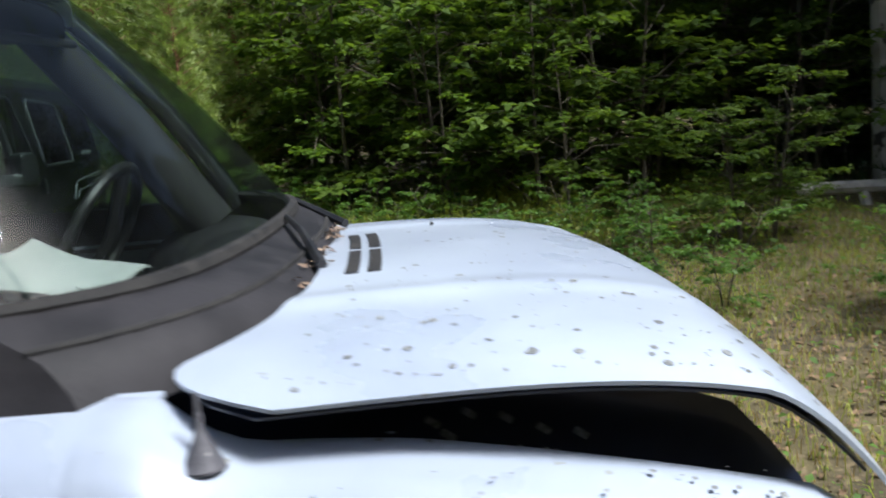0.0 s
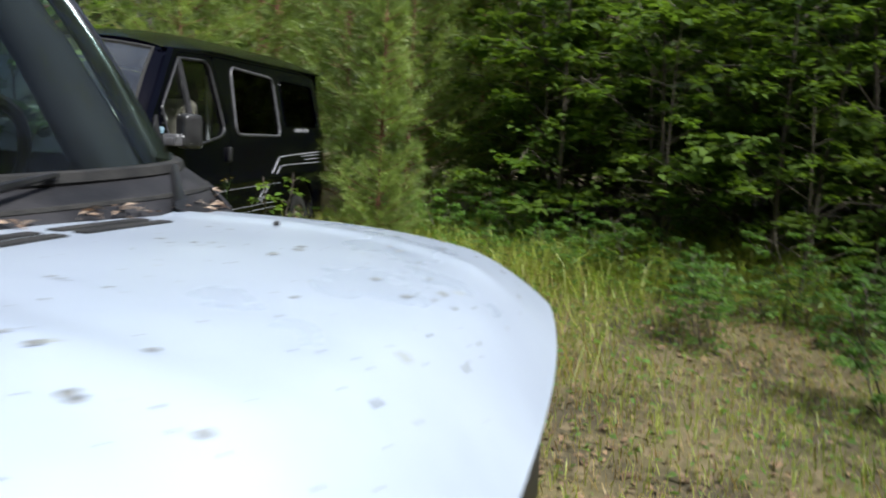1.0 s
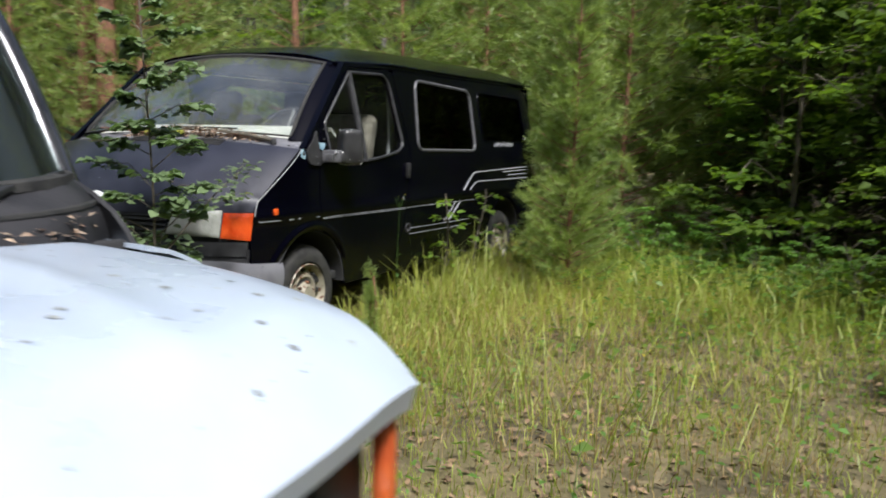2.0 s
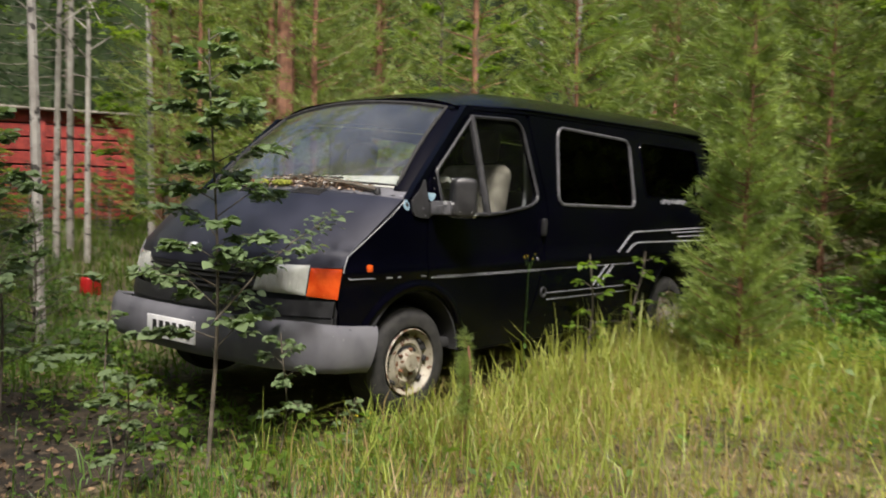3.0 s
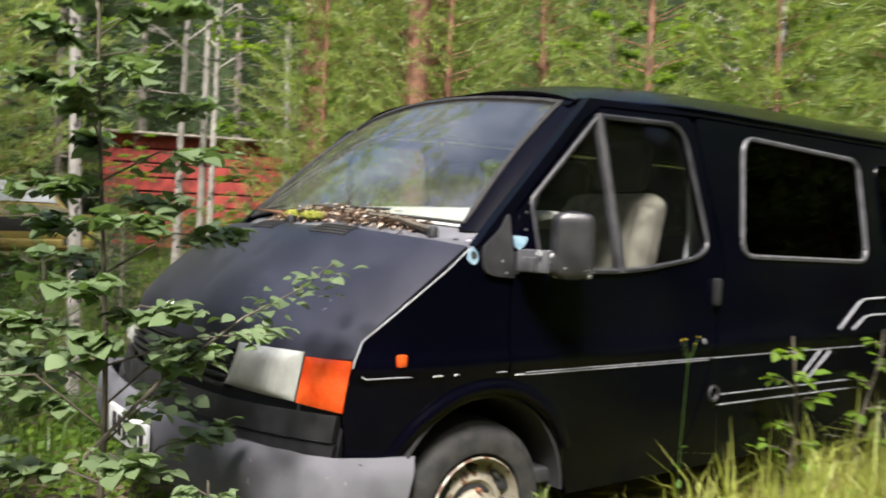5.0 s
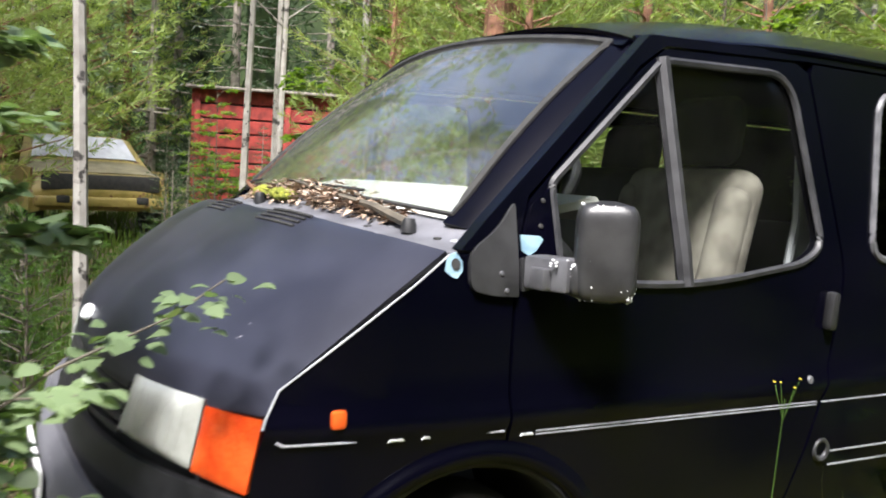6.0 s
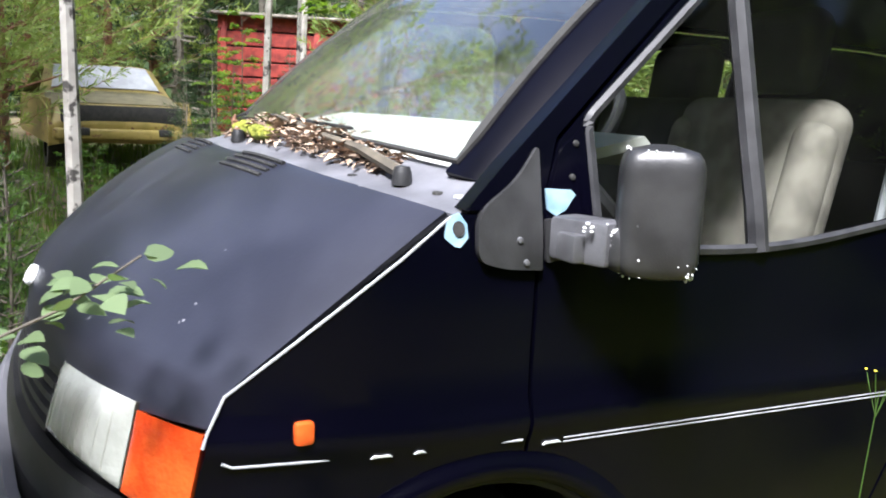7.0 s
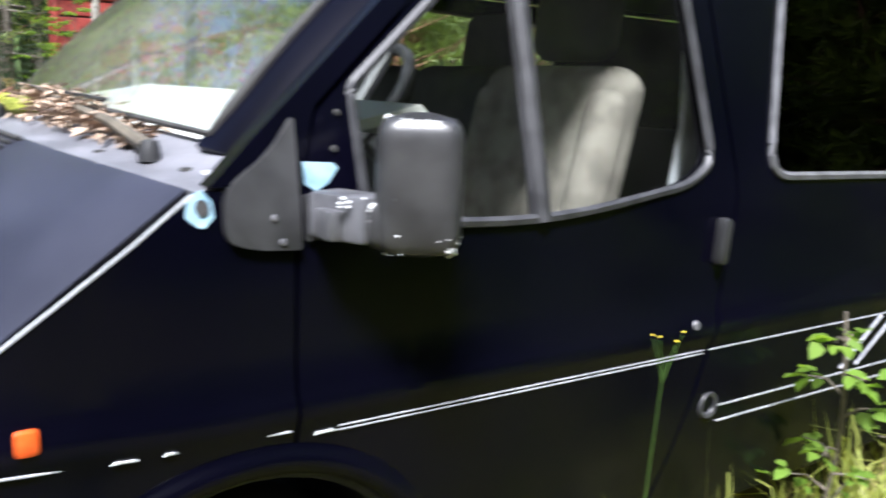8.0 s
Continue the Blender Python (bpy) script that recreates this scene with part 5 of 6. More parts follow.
yel_bush = broadleaf("young_maple", "yellow-green young maple with layered leaves", "bush", 3.6, 1.2, 17, 8, 9, 0.085, M_TWIG, M_LEAFY, 47, stems=1, r0=0.03, low=0.12, wide=0.8, droop=0.35, split=True, group="bushes at the forest edge")
plant(yel_bush, [(3.0, -3.3, 0.95, 0), (2.3, -4.0, 0.66, 140), (1.7, -5.0, 0.6, 260), (7.5, 2.5, 1.5, 60), (9.0, -1.0, 1.6, 120), (6.2, 4.6, 1.4, 200), (4.7, 2.4, 0.9, 20), (2.6, 5.6, 1.1, 90), (10.2, 2.0, 1.6, 150), (7.8, 6.0, 1.5, 230), (-1.9, 5.6, 1.1, 30), (2.35, 10.6, 0.62, 75), (3.9, 10.2, 0.5, 200), (1.35, 7.8, 0.42, 300), (1.9, 9.4, 0.5, 130), (5.0, 7.4, 1.4, 110), (11.5, -3.0, 1.6, 0), (6.0, 2.0, 1.1, 330)])
low_bush = broadleaf("low_shrub", "low leafy shrub in the grass", "shrub", 0.85, 0.5, 10, 6, 7, 0.05, M_TWIG, M_HERB, 53, stems=4, r0=0.008, low=0.1, group="low shrubs")
plant(low_bush, [(2.5, -2.45, 0.75, 70), (2.3, 11.4, 1.7, 40), (3.1, 11.2, 1.6, 110), (3.9, 11.0, 1.7, 180), (4.7, 10.9, 1.6, 250), (5.5, 10.8, 1.7, 320), (2.15, -2.75, 0.6, 140), (1.9, -3.3, 0.7, 210), (1.5, -4.1, 0.7, 330), (1.0, -4.45, 0.6, 60), (0.55, -5.2, 0.8, 130), (-0.5, 1.5, 0.4, 80), (2.7, -2.7, 1.0, 0), (2.3, -3.1, 0.9, 50), (1.9, -3.9, 0.9, 100), (0.5, -4.2, 0.8, 150), (-0.7, -4.9, 1.0, 200), (3.0, -2.1, 1.0, 250), (-1.5, -5.6, 0.9, 300), (0.9, -4.9, 1.0, 20), (-0.2, 1.6, 0.7, 270), (2.4, -1.3, 0.7, 30), (0.1, 3.4, 0.55, 40), (-0.55, 3.0, 0.7, 190), (0.35, 5.0, 0.7, 80), (-0.2, 5.5, 0.8, 120), (0.95, 6.5, 0.8, 310), (-0.1, 7.5, 0.8, 20)])
# trees behind
birch = broadleaf("birch_tree", "slim birch with pale peeling bark", "birch", 7.5, 1.6, 22, 7, 8, 0.08, M_BIRCH, M_LEAF, 61, r0=0.044, low=0.34, droop=0.5, group="birches")
plant(birch, [(-0.35, 2.32, 1.0, 0), (2.3, 7.6, 1.2, 70), (3.1, 7.0, 1.2, 250), (-1.3, 4.4, 1.1, 90), (1.5, 6.5, 1.05, 180), (1.85, 6.4, 0.95, 200), (9.4, 0.3, 1.3, 45), (8.2, 3.6, 1.3, 140), (1.88, -8.4, 2.2, 240), (10.5, 5.5, 1.3, 300), (7.0, -5.5, 1.3, 15), (-3.0, 6.5, 1.2, 60), (-5.0, 3.8, 1.0, 200)])
pine = conifer("pine_tree", "tall pine with reddish trunk and soft green crown", "pine", 7.0, 1.7, 0.31, 19, 11, 0.12, M_PINEBARK, M_NEEDLE, 71, r0=0.07, low=0.09, thick=0.105, group="pines behind the van")
plant(pine, [(3.6, 5.0, 1.1, 0), (4.5, 5.9, 1.2, 60), (6.8, 6.3, 1.2, 120), (5.5, 3.2, 0.9, 180), (7.4, 0.9, 1.0, 240), (8.6, -2.4, 1.2, 300), (6.9, -1.4, 1.0, 20), (-3.2, 8.8, 1.1, 80), (-1.2, 6.6, 0.8, 140), (-2.2, 7.6, 1.0, 200), (9.8, 3.0, 1.2, 260), (11.5, 1.0, 1.3, 320), (2.4, 4.7, 0.62, 30), (3.0, 3.4, 0.7, 100), (11, -4, 1.3, 170), (5.2, 8.5, 1.2, 230), (8.5, 8.0, 1.4, 15), (6.6, 10.0, 1.3, 75), (-0.8, 9.5, 1.2, 130), (12.5, 4.0, 1.5, 190), (13.0, -1.5, 1.5, 250), (-5.0, 8.5, 1.2, 310), (0.9, 15.2, 1.3, 40), (1.9, 16.4, 1.4, 90), (-0.4, 15.0, 1.2, 140), (-1.7, 12.8, 1.2, 230)])
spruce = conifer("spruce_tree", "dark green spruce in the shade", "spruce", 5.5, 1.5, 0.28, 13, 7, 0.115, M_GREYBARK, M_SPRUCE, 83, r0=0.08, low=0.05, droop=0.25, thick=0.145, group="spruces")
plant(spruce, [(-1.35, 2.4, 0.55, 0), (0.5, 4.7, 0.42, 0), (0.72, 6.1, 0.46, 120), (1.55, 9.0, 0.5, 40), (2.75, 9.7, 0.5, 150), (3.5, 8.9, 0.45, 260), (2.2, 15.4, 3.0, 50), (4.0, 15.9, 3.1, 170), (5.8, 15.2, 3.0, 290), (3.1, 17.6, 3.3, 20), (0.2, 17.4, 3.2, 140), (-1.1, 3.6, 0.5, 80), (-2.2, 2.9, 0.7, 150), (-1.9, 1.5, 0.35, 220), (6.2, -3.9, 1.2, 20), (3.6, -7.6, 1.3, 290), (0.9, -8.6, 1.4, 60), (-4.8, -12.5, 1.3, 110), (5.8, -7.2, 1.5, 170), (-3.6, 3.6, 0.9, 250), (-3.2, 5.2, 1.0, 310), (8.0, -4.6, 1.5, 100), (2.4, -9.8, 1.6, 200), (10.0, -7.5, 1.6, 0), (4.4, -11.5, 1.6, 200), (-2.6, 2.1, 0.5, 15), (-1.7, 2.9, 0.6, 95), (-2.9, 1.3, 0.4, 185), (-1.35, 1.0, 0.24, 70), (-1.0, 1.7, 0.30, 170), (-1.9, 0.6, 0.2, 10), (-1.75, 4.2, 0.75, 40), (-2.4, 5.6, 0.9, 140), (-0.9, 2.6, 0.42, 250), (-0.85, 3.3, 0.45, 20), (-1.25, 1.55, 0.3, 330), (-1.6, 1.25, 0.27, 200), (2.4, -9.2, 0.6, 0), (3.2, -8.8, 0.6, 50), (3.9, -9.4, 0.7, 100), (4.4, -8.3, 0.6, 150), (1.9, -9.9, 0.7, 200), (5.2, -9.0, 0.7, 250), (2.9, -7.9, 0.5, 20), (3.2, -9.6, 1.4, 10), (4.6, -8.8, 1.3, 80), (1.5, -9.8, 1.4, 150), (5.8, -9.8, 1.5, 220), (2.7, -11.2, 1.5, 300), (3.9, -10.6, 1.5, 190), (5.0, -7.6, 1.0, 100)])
# tall pines, most added out of view to shade the ground before the van
tall = conifer("pine_tree", "very tall pine with a high crown, mostly added for shade", "pine", 14.0, 2.0, 0.46, 18, 8, 0.24, M_PINEBARK, M_NEEDLE, 91, r0=0.14, low=0.60, thick=0.16, group="pines behind the van")
plant(tall, [(-6.6, -4.4, 1.0, 0), (-7.9, -4.3, 1.05, 90), (-6.9, -2.6, 1.0, 200), (-6.4, -0.5, 1.0, 20), (-7.8, -1.6, 1.05, 300), (-8.6, -3.0, 1.0, 70), (-5.9, 0.9, 1.0, 140), (3.0, 3.9, 0.9, 40), (-1.6, 8.2, 1.0, 120), (3.25, 4.25, 0.85, 260), (5.4, 6.9, 1.0, 310), (3.9, 7.7, 0.85, 100), (4.6, 9.4, 0.9, 200), (-4.9, -0.4, 1.0, 30), (-5.3, 1.3, 1.05, 220), (-1.4, -13.5, 1.0, 60), (0.3, -13.8, 1.0, 150), (1.8, -14.0, 1.0, 250)])
# unseen spruces, added to keep the sun from the forest floor
plant(copy_thing(spruce, spot(-1.5, -12, 2.0, 0)), [(-1.5, -12, 2.0, 0), (0.8, -12.4, 2.1, 70), (-0.4, -14.6, 2.2, 130), (2.2, -15.0, 2.2, 200), (-2.8, -14.2, 2.0, 260), (4.2, -14.0, 2.2, 320), (6.6, -13.0, 2.1, 20)])
# woods behind the camera
plant(copy_thing(spruce, spot(-13, -7, 1.5, 0)), [(-13, -7, 1.5, 0), (-11, -12, 1.6, 50), (-7, -13, 1.5, 100), (-3, -13, 1.6, 150), (2, -13, 1.7, 200), (-14, -1, 1.5, 250), (-13, 5, 1.5, 300), (-9, 9, 1.6, 350), (6, -12, 1.6, 40)])
plant(copy_thing(birch, spot(-9, -10.5, 1.3, 0)), [(-9, -10.5, 1.3, 0), (-5, -11, 1.3, 50), (-1, -11, 1.3, 100), (-12, -4, 1.4, 10), (-11.5, 2, 1.3, 200), (-7.5, 6.5, 1.2, 30)])

# ---- grass and litter ----
def inside_car(x, y):
    if -0.45 < x < 3.7 and abs(y) < 0.86:
        return True
    dx, dy = x + 3.53, y + 2.5
    a, b = -0.052 * dx - 0.9986 * dy, 0.9986 * dx - 0.052 * dy
    return -3.2 < a < 0.72 and abs(b) < 0.87


def strew(n, x0, x1, y0, y1, seed, keep):
    rs = np.random.RandomState(seed)
    out = []
    while len(out) < n:
        x, y = rs.uniform(x0, x1), rs.uniform(y0, y1)
        if inside_car(x, y) or rs.rand() > keep(x, y):
            continue
        out.append((x, y, ground_z(x, y) - 0.01))
    return np.array(out)


def patchy(x, y):
    return 0.55 + 0.6 * noise.noise(Vector((x * 0.8, y * 0.8, 5.0)))


def verge(x, y):
    """Tall grass along the van and the bushes, short and worn in the open."""
    d = math.exp(-((y + 1.35) / 0.55) ** 2) * (1 if -0.4 < x < 4 else 0.25) + math.exp(-((x - 2.4) / 0.8) ** 2) * (1 if y < -1 else 0.2)
    return min(1.0, 0.12 + d)


np.random.seed(5)


def lay_grass(name, label, n, box, seed, keep, h0, h1, w, bend, material):
    pos = strew(n, *box, seed, keep)
    ang = np.random.rand(n) * math.tau
    ln = np.random.rand(n)[:, None] * bend
    lean = np.stack([np.cos(ang), np.sin(ang), np.zeros(n)], 1) * ln
    height = h0 + (h1 - h0) * np.random.rand(n) ** 1.6
    me = blade_mesh(name, pos, lean, height, w * (0.6 + 0.8 * np.random.rand(n)))
    tagged(put(name, me, material, smooth=False), label, "grass", kind="stuff")


lay_grass("tall_grass", "tall green grass along the van", 9000, (-1.0, 4.2, -3.6, -0.8), 1, verge, 0.10, 0.42, 0.006, 1.9, M_GRASS)
lay_grass("long_grass", "long arching grass blades against the van side", 240, (0.75, 2.3, -1.3, -0.97), 21, lambda x, y: 1.0, 0.22, 0.62, 0.009, 1.1, M_GRASS)
lay_grass("tall_grass", "tall green grass before the bushes", 6000, (0.8, 3.4, -5.2, -1.8), 22, lambda x, y: min(1.0, max(0.02, 0.55 * (x - 0.9) + 0.25 * noise.noise(Vector((x * 2, y * 2, 1))))), 0.12, 0.5, 0.008, 1.6, M_GRASS)
lay_grass("dry_tall_grass", "dry yellow grass stalks along the van", 6000, (-1.0, 4.2, -3.6, -0.8), 2, verge, 0.08, 0.34, 0.005, 2.2, M_DRY)
lay_grass("short_grass", "short yellowish green grass of the clearing", 60000, (-7.5, 5.0, -7.5, -0.8), 3, patchy, 0.03, 0.14, 0.005, 1.3, M_GRASS)
lay_grass("dry_grass", "short dry straw-coloured grass of the clearing", 46000, (-7.5, 5.0, -7.5, -0.8), 4, lambda x, y: 1.1 - patchy(x, y), 0.02, 0.10, 0.005, 1.8, M_DRY)
# the herb colour, darker than open grass, stands in for shade
lay_grass("shade_grass", "green grass in the shade before the van", 12000, (-4.5, 0.0, -1.6, 4.0), 6, lambda x, y: patchy(x, y) * min(1.0, 0.12 + 1.2 * max(0.0, math.hypot((x + 1.55) / 1.1, y - 0.35) - 0.75)), 0.04, 0.18, 0.007, 1.2, M_HERB)
lay_grass("forest_grass", "green undergrowth behind the vehicles", 23000, (-1.2, 9.0, 1.0, 13.0), 7, lambda x, y: 1.0, 0.08, 0.35, 0.012, 1.0, M_LEAF)

# these blades take the dark spruce colour to paint in the wood's shade
lay_grass("forest_grass", "undergrowth among the spruces, shade put into its dark colour", 9000, (0.5, 9.0, -13.0, -7.8), 12, lambda x, y: 1.0, 0.08, 0.35, 0.014, 1.0, M_SPRUCE)


def lay_leaves(name, label, n, box, seed, keep, size, material, lift, flat, category="undergrowth"):
    pos = strew(n, *box, seed, keep)
    rs = np.random.RandomState(seed + 50)
    pos[:, 2] += lift * rs.rand(n) ** 1.3 + 0.012
    ang = rs.rand(n) * math.tau
    along = np.stack([np.cos(ang), np.sin(ang), rs.uniform(-flat, flat, n)], 1)
    nor = np.stack([rs.uniform(-flat, flat, n), rs.uniform(-flat, flat, n), np.ones(n)], 1)
    me = leaf_mesh(name, pos, along, nor, size * (0.5 + rs.rand(n)), 0.6, True)
    tagged(put(name, me, material, smooth=False), label, category, kind="stuff")


lay_leaves("leaf_litter", "brown fallen leaves on the soil", 15000, (-6.5, 4.5, -7.0, 2.5), 8, lambda x, y: 1.1 - patchy(x, y), 0.035, M_DUFF, 0.02, 0.5)
lay_leaves("herbs", "small green herbs among the grass", 9000, (-5.5, 4.5, -7.0, 2.5), 9, patchy, 0.035, M_HERB, 0.12, 0.5)
lay_leaves("herbs", "green herbs on the shaded ground before the van", 1500, (-1.5, -0.3, -1.3, 2.2), 15, lambda x, y: min(1.0, max(0.05, 0.9 - 1.1 * max(0.0, -0.75 - x) + 0.3 * noise.noise(Vector((x * 3, y * 3, 4))))), 0.050, M_LEAFY, 0.16, 0.6)
lay_leaves("herbs", "green herbs at the foot of the bushes", 7000, (-2.0, 4.5, -7.0, -2.0), 10, lambda x, y: min(1.0, max(0.03, (x + 0.5 - y * 0.2 - 1.2) * 0.5)), 0.05, M_LEAFY, 0.34, 0.6)

# bare forest floor before the van, its colour darkened for the trees' shade
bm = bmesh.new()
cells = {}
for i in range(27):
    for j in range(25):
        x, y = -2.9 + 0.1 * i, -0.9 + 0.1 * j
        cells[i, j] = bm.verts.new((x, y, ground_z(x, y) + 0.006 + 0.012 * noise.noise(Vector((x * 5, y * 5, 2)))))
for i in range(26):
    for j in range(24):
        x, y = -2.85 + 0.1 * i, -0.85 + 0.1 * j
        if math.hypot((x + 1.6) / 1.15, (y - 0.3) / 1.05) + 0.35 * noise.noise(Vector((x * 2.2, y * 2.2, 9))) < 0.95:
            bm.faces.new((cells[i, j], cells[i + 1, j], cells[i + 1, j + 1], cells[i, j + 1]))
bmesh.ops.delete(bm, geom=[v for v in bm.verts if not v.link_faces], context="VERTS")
tagged(part("soil_patch", bm, M_SHADESOIL), "bare soil sheet with tree shade in its colour, old leaves", "soil", kind="structure")

# weeds with flowers
def flower(x, y, h, seed):
    random.seed(seed)
    fl = thing("yellow_flower", "thin weed stalk with small yellow flowers", "flower")
    bm = bmesh.new()
    tube(bm, [(0, 0, 0), (0.02, 0.01, h * 0.5), (0.035, 0.0, h)], [0.0018, 0.0014, 0.001], 5)
    for k in range(4):
        a = k * 1.7
        tube(bm, [(0.033, 0, h * 0.93), (0.035 + 0.03 * math.cos(a), 0.03 * math.sin(a), h + 0.02 + 0.01 * k)], 0.0008, 4)
    part("stalk", bm, M_HERB, fl)
    for k in range(4):
        a = k * 1.7
        bm = bmesh.new()
        bmesh.ops.create_icosphere(bm, subdivisions=2, radius=0.003)
        bmesh.ops.scale(bm, vec=(1, 1, 0.7), verts=bm.verts)
        bmesh.ops.translate(bm, vec=(0.035 + 0.032 * math.cos(a), 0.032 * math.sin(a), h + 0.026 + 0.01 * k), verts=bm.verts)
        part("bloom", bm, M_FLOWER, fl, "yellow bloom")
    P, A, N, S = [], [], [], []
    for k in range(6):
        a = k * 2.3
        P.append((0.01, 0, h * (0.1 + 0.09 * k)))
        A.append((math.cos(a), math.sin(a), 0.7))
        N.append((0, 0, 1))
        S.append(0.06 - 0.006 * k)
    put("leaves", leaf_mesh("leaves", P, A, N, S, 0.45, False), M_HERB, fl, smooth=False)
    fl.matrix_basis = spot(x, y)


flower(0.80, -1.045, 0.76, 1)
flower(-0.95, -1.55, 0.28, 2)
flower(-0.6, -1.9, 0.22, 3)
flower(0.2, -3.0, 0.25, 4)
flower(-0.3, -2.9, 0.24, 5)
flower(-1.5, -3.0, 0.25, 6)

# moss and litter on the scuttle of the van
random.seed(8)
for k in range(9):
    u = 0.44 + 0.018 * k + rnd(-0.01, 0.01)
    c = scuttle(1 - u, 0.75) + Vector((-0.012, 0, 0.015))
    bm = bmesh.new()
    bmesh.ops.create_icosphere(bm, subdivisions=3, radius=rnd(0.016, 0.03))
    for v in bm.verts:
        v.co *= 1 + 0.3 * noise.noise(v.co * 60 + Vector((k, 0, 0)))
        v.co.z *= 0.75
    bmesh.ops.translate(bm, vec=c, verts=bm.verts)
    tagged(part("moss_clump", bm, M_MOSS), "yellow-green moss clump on the scuttle", "moss", "moss clumps")
rs = np.random.RandomState(3)
P, A, N, S = [], [], [], []
for k in range(1100):
    u = 0.12 + 0.55 * rs.rand()
    p = scuttle(u, 0.55 + 0.45 * rs.rand()) + Vector((0, 0, 0.004 + 0.045 * rs.rand() ** 1.4 * math.sin(math.pi * min(1, max(0, (u - 0.1) / 0.6)))))
    a = rs.rand() * math.tau
    P.append(tuple(p))
    A.append((math.cos(a), math.sin(a), rs.uniform(-0.5, 0.5)))
    N.append((rs.uniform(-0.6, 0.6), rs.uniform(-0.6, 0.6), 1))
    S.append(rs.uniform(0.01, 0.04))
tagged(put("scuttle_litter", leaf_mesh("scuttle_litter", P, A, N, S, 0.4, True), M_LITTER, smooth=False), "dry leaf litter on the scuttle", "litter", kind="stuff")
P, A, N, S = [], [], [], []
for k in range(160):
    q = rs.rand()
    m = car.matrix_basis @ (cowl(0.25 + 0.7 * rs.rand(), 0.55 + 0.5 * q) + Vector((0, 0, 0.012)))
    a = rs.rand() * math.tau
    P.append(tuple(m))
    A.append((math.cos(a), math.sin(a), rs.uniform(-0.4, 0.4)))
    N.append((rs.uniform(-0.6, 0.6), rs.uniform(-0.6, 0.6), 1))
    S.append(rs.uniform(0.008, 0.035))
tagged(put("cowl_litter", leaf_mesh("cowl_litter", P, A, N, S, 0.35, True), M_LITTER, smooth=False), "dry leaf litter caught below the windscreen", "litter", kind="stuff")

# ---- far things ----
wreck = thing("car_wreck", "rusty yellow car wreck with empty lamp holes", "car", at=pose(0.34, 10.2, ground_z(0.34, 10.2) + 0.02, 0, 0, -86))


def wreck_body(u, v):
    s = 2 * u - 1
    prof = [(1.65, 0.32), (1.68, 0.55), (1.60, 0.74), (0.75, 0.86), (0.62, 0.90), (0.05, 1.25), (-1.1, 1.27), (-1.9, 0.9), (-2.1, 0.4)]
    k = v * (len(prof) - 1)
    i = min(int(k), len(prof) - 2)
    w = k - i
    x = prof[i][0] + (prof[i + 1][0] - prof[i][0]) * w
    z = prof[i][1] + (prof[i + 1][1] - prof[i][1]) * w
    half = 0.80 - 0.14 * max(0.0, (z - 0.85) / 0.4)
    return Vector((x - 0.08 * abs(s) ** 4, half * math.copysign(abs(s) ** 0.9, s), z - 0.05 * abs(s) ** 6))


part("body", patch(wreck_body, 20, 40, 0.02), M_YELLOW, wreck)
part("hood", patch(lambda u, v: wreck_body(0.04 + 0.92 * u, 0.27 + 0.21 * v) + Vector((0, 0, 0.015)), 10, 6, 0.02), M_OLIVE, wreck, "dirty olive hood")
part("windscreen", patch(lambda u, v: wreck_body(0.09 + 0.82 * u, 0.515 + 0.10 * v) + Vector((0.02, 0, 0.012)), 10, 6, 0.01), M_LIGHTGREY, wreck, "pale clouded windscreen")
part("grille_opening", rbox(1.63, 0, 0.65, 0.08, 1.34, 0.20, 0.02), M_RUBBER, wreck, "empty black grille opening")
part("front_bumper", rbox(1.70, 0, 0.42, 0.10, 1.52, 0.13, 0.03, 3), M_YELLOW, wreck, "dented yellow bumper")
for y in (-0.45, 0.45):
    part("lamp_opening", rbox(1.73, y, 0.45, 0.06, 0.15, 0.09, 0.02), M_RUBBER, wreck)
for s in (-1, 1):
    part("side", patch(lambda u, v: Vector((1.6 - 3.6 * u, s * (0.80 - 0.02 * v), 0.3 + (0.5 + 0.05 * u) * v)), 10, 4, 0.02), M_YELLOW, wreck)
    part("tyre", lathe([(0.16, s * 0.78), (0.27, s * 0.78), (0.27, s * 0.6)], 20, (1.1, 0, 0.27)), M_RUBBER, wreck)
shed = thing("red_shed", "red-painted board wall behind the trees", "shed")
for k in range(8):
    bm = rbox(0, 0, 0.13 + 0.255 * k, 3.3, 0.05, 0.225, 0.01, 1)
    part("board", bm, M_RED, shed, smooth=False)
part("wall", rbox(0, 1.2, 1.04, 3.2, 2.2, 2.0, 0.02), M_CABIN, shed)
for x in (-1.55, 0.0, 1.55):
    part("post", rbox(x, -0.04, 1.04, 0.10, 0.04, 2.06, 0.01), M_RED, shed)
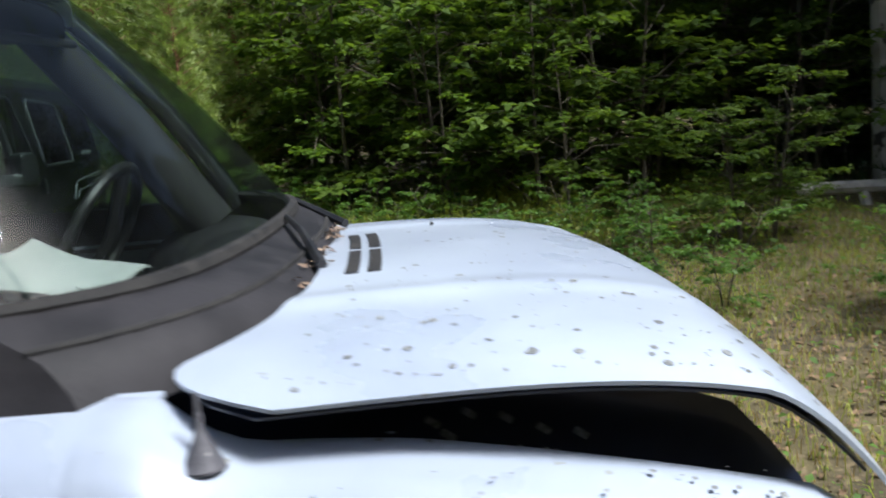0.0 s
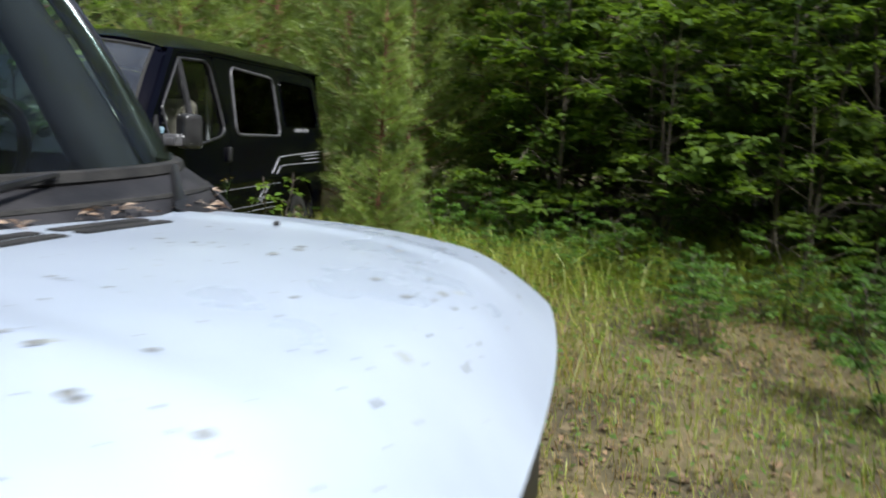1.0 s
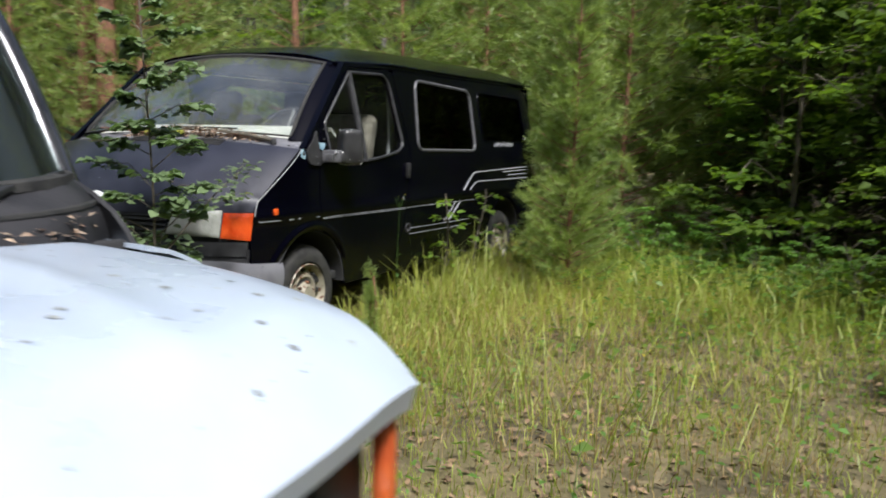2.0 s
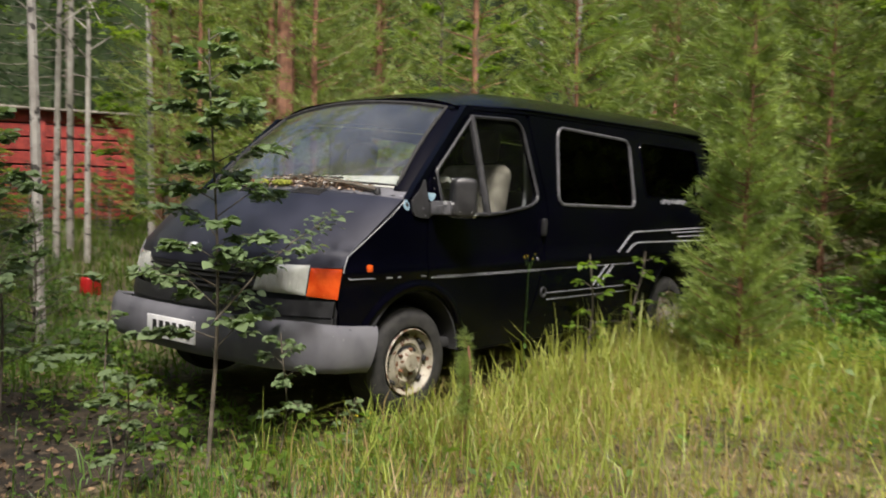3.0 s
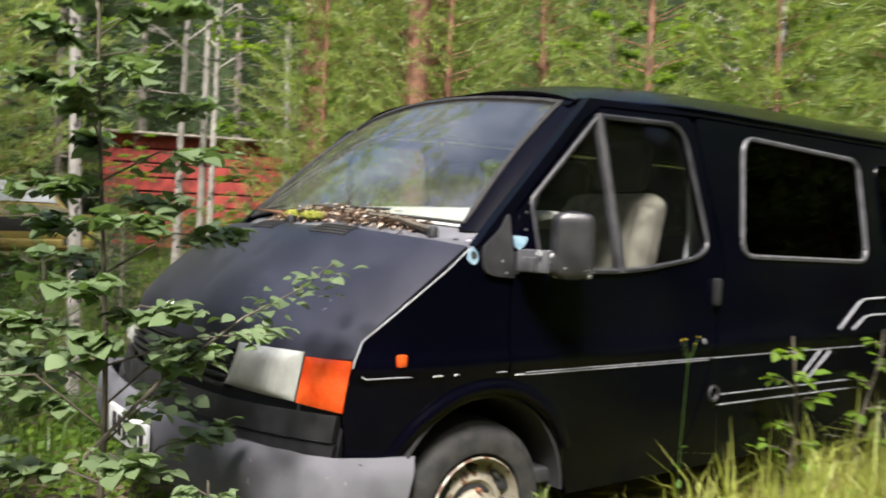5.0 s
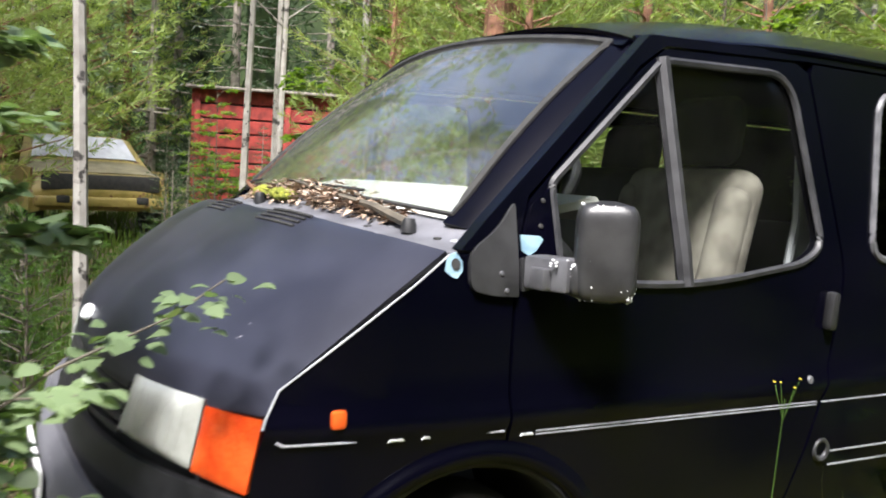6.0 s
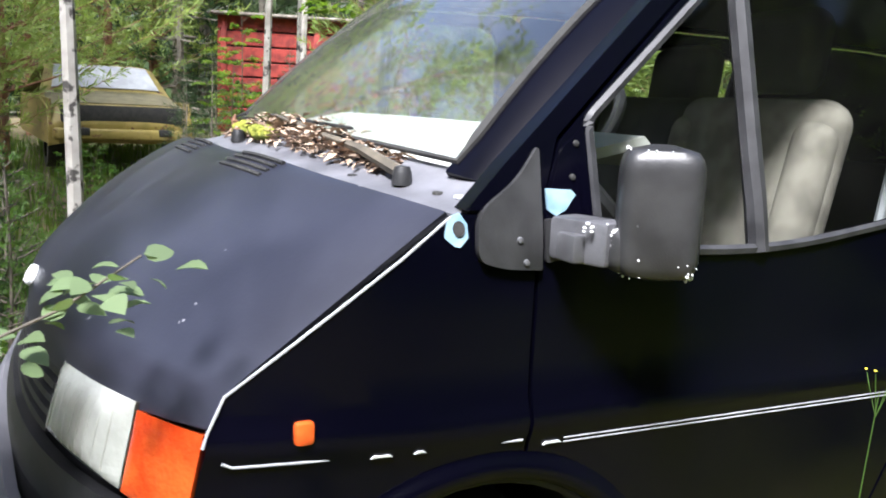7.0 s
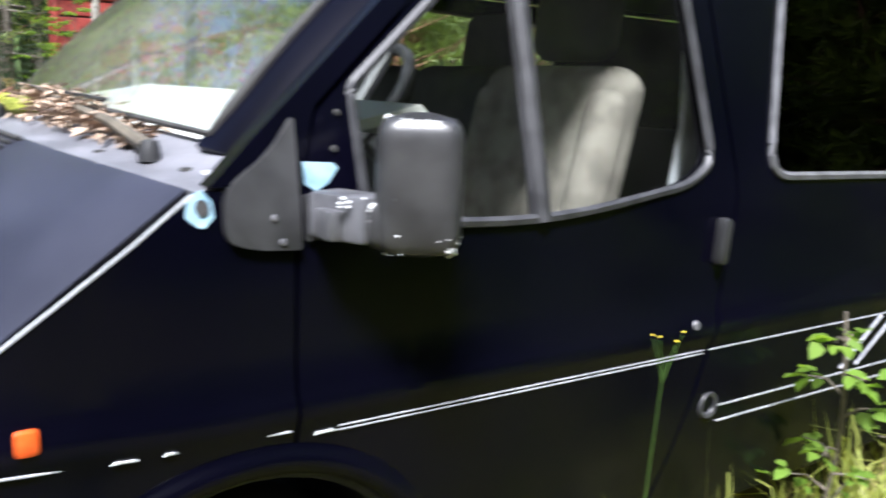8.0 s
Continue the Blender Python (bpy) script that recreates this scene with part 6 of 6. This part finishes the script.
part("roof", rbox(0, 1.1, 2.14, 3.5, 2.6, 0.06, 0.02, 1, (4, 0, 0)), M_GREYBARK, shed)
shed.matrix_basis = pose(4.0, 12.4, ground_z(4.0, 12.4) + 0.05, 0, 0, -16)
canister = thing("canister", "small red plastic canister on the forest floor", "canister")
part("body", rbox(0, 0, 0.13, 0.24, 0.15, 0.26, 0.04, 3), M_CANISTER, canister)
part("handle", rbox(0, 0, 0.28, 0.13, 0.03, 0.05, 0.014, 2), M_CANISTER, canister)
part("cap", lathe([(0.0001, 0.05), (0.02, 0.048), (0.022, 0.0)], 16), M_BLACK, canister, "black screw cap").matrix_basis = pose(-0.09, 0, 0.255, 90, 0, 0)
canister.matrix_basis = spot(0.80, 4.05, 0.8, 25, 0.02)
log = thing("fallen_log", "grey weathered log lying at the forest edge", "log")
bm = bmesh.new()
tube(bm, [(-1.4, 0, 0.28), (-0.4, 0.03, 0.30), (0.6, 0, 0.31), (1.6, 0.05, 0.3)], [0.05, 0.055, 0.06, 0.06], 9)
part("trunk", bm, M_LOG, log)
for x in (-0.6, 1.0):
    part("stump", tube(bmesh.new(), [(x, 0.1, 0.0), (x + 0.05, 0.02, 0.28)], 0.05, 7), M_LOG, log)
log.matrix_basis = pose(0.8, -8.5, ground_z(0.8, -8.5) - 0.14, 0, 0, 54)

# distant woods round the clearing
bm = bmesh.new()
random.seed(2)
ring = []
for k in range(120):
    a = k * math.tau / 120
    r = 26 + 2.5 * math.sin(k * 2.7) + 1.5 * math.sin(k * 1.3)
    ring.append((r * math.cos(a), r * math.sin(a), 13 + 1.0 * math.sin(k * 1.9) + 0.6 * math.sin(k * 4.7 + 1)))
lowv = [bm.verts.new((x, y, -1.0)) for x, y, z in ring]
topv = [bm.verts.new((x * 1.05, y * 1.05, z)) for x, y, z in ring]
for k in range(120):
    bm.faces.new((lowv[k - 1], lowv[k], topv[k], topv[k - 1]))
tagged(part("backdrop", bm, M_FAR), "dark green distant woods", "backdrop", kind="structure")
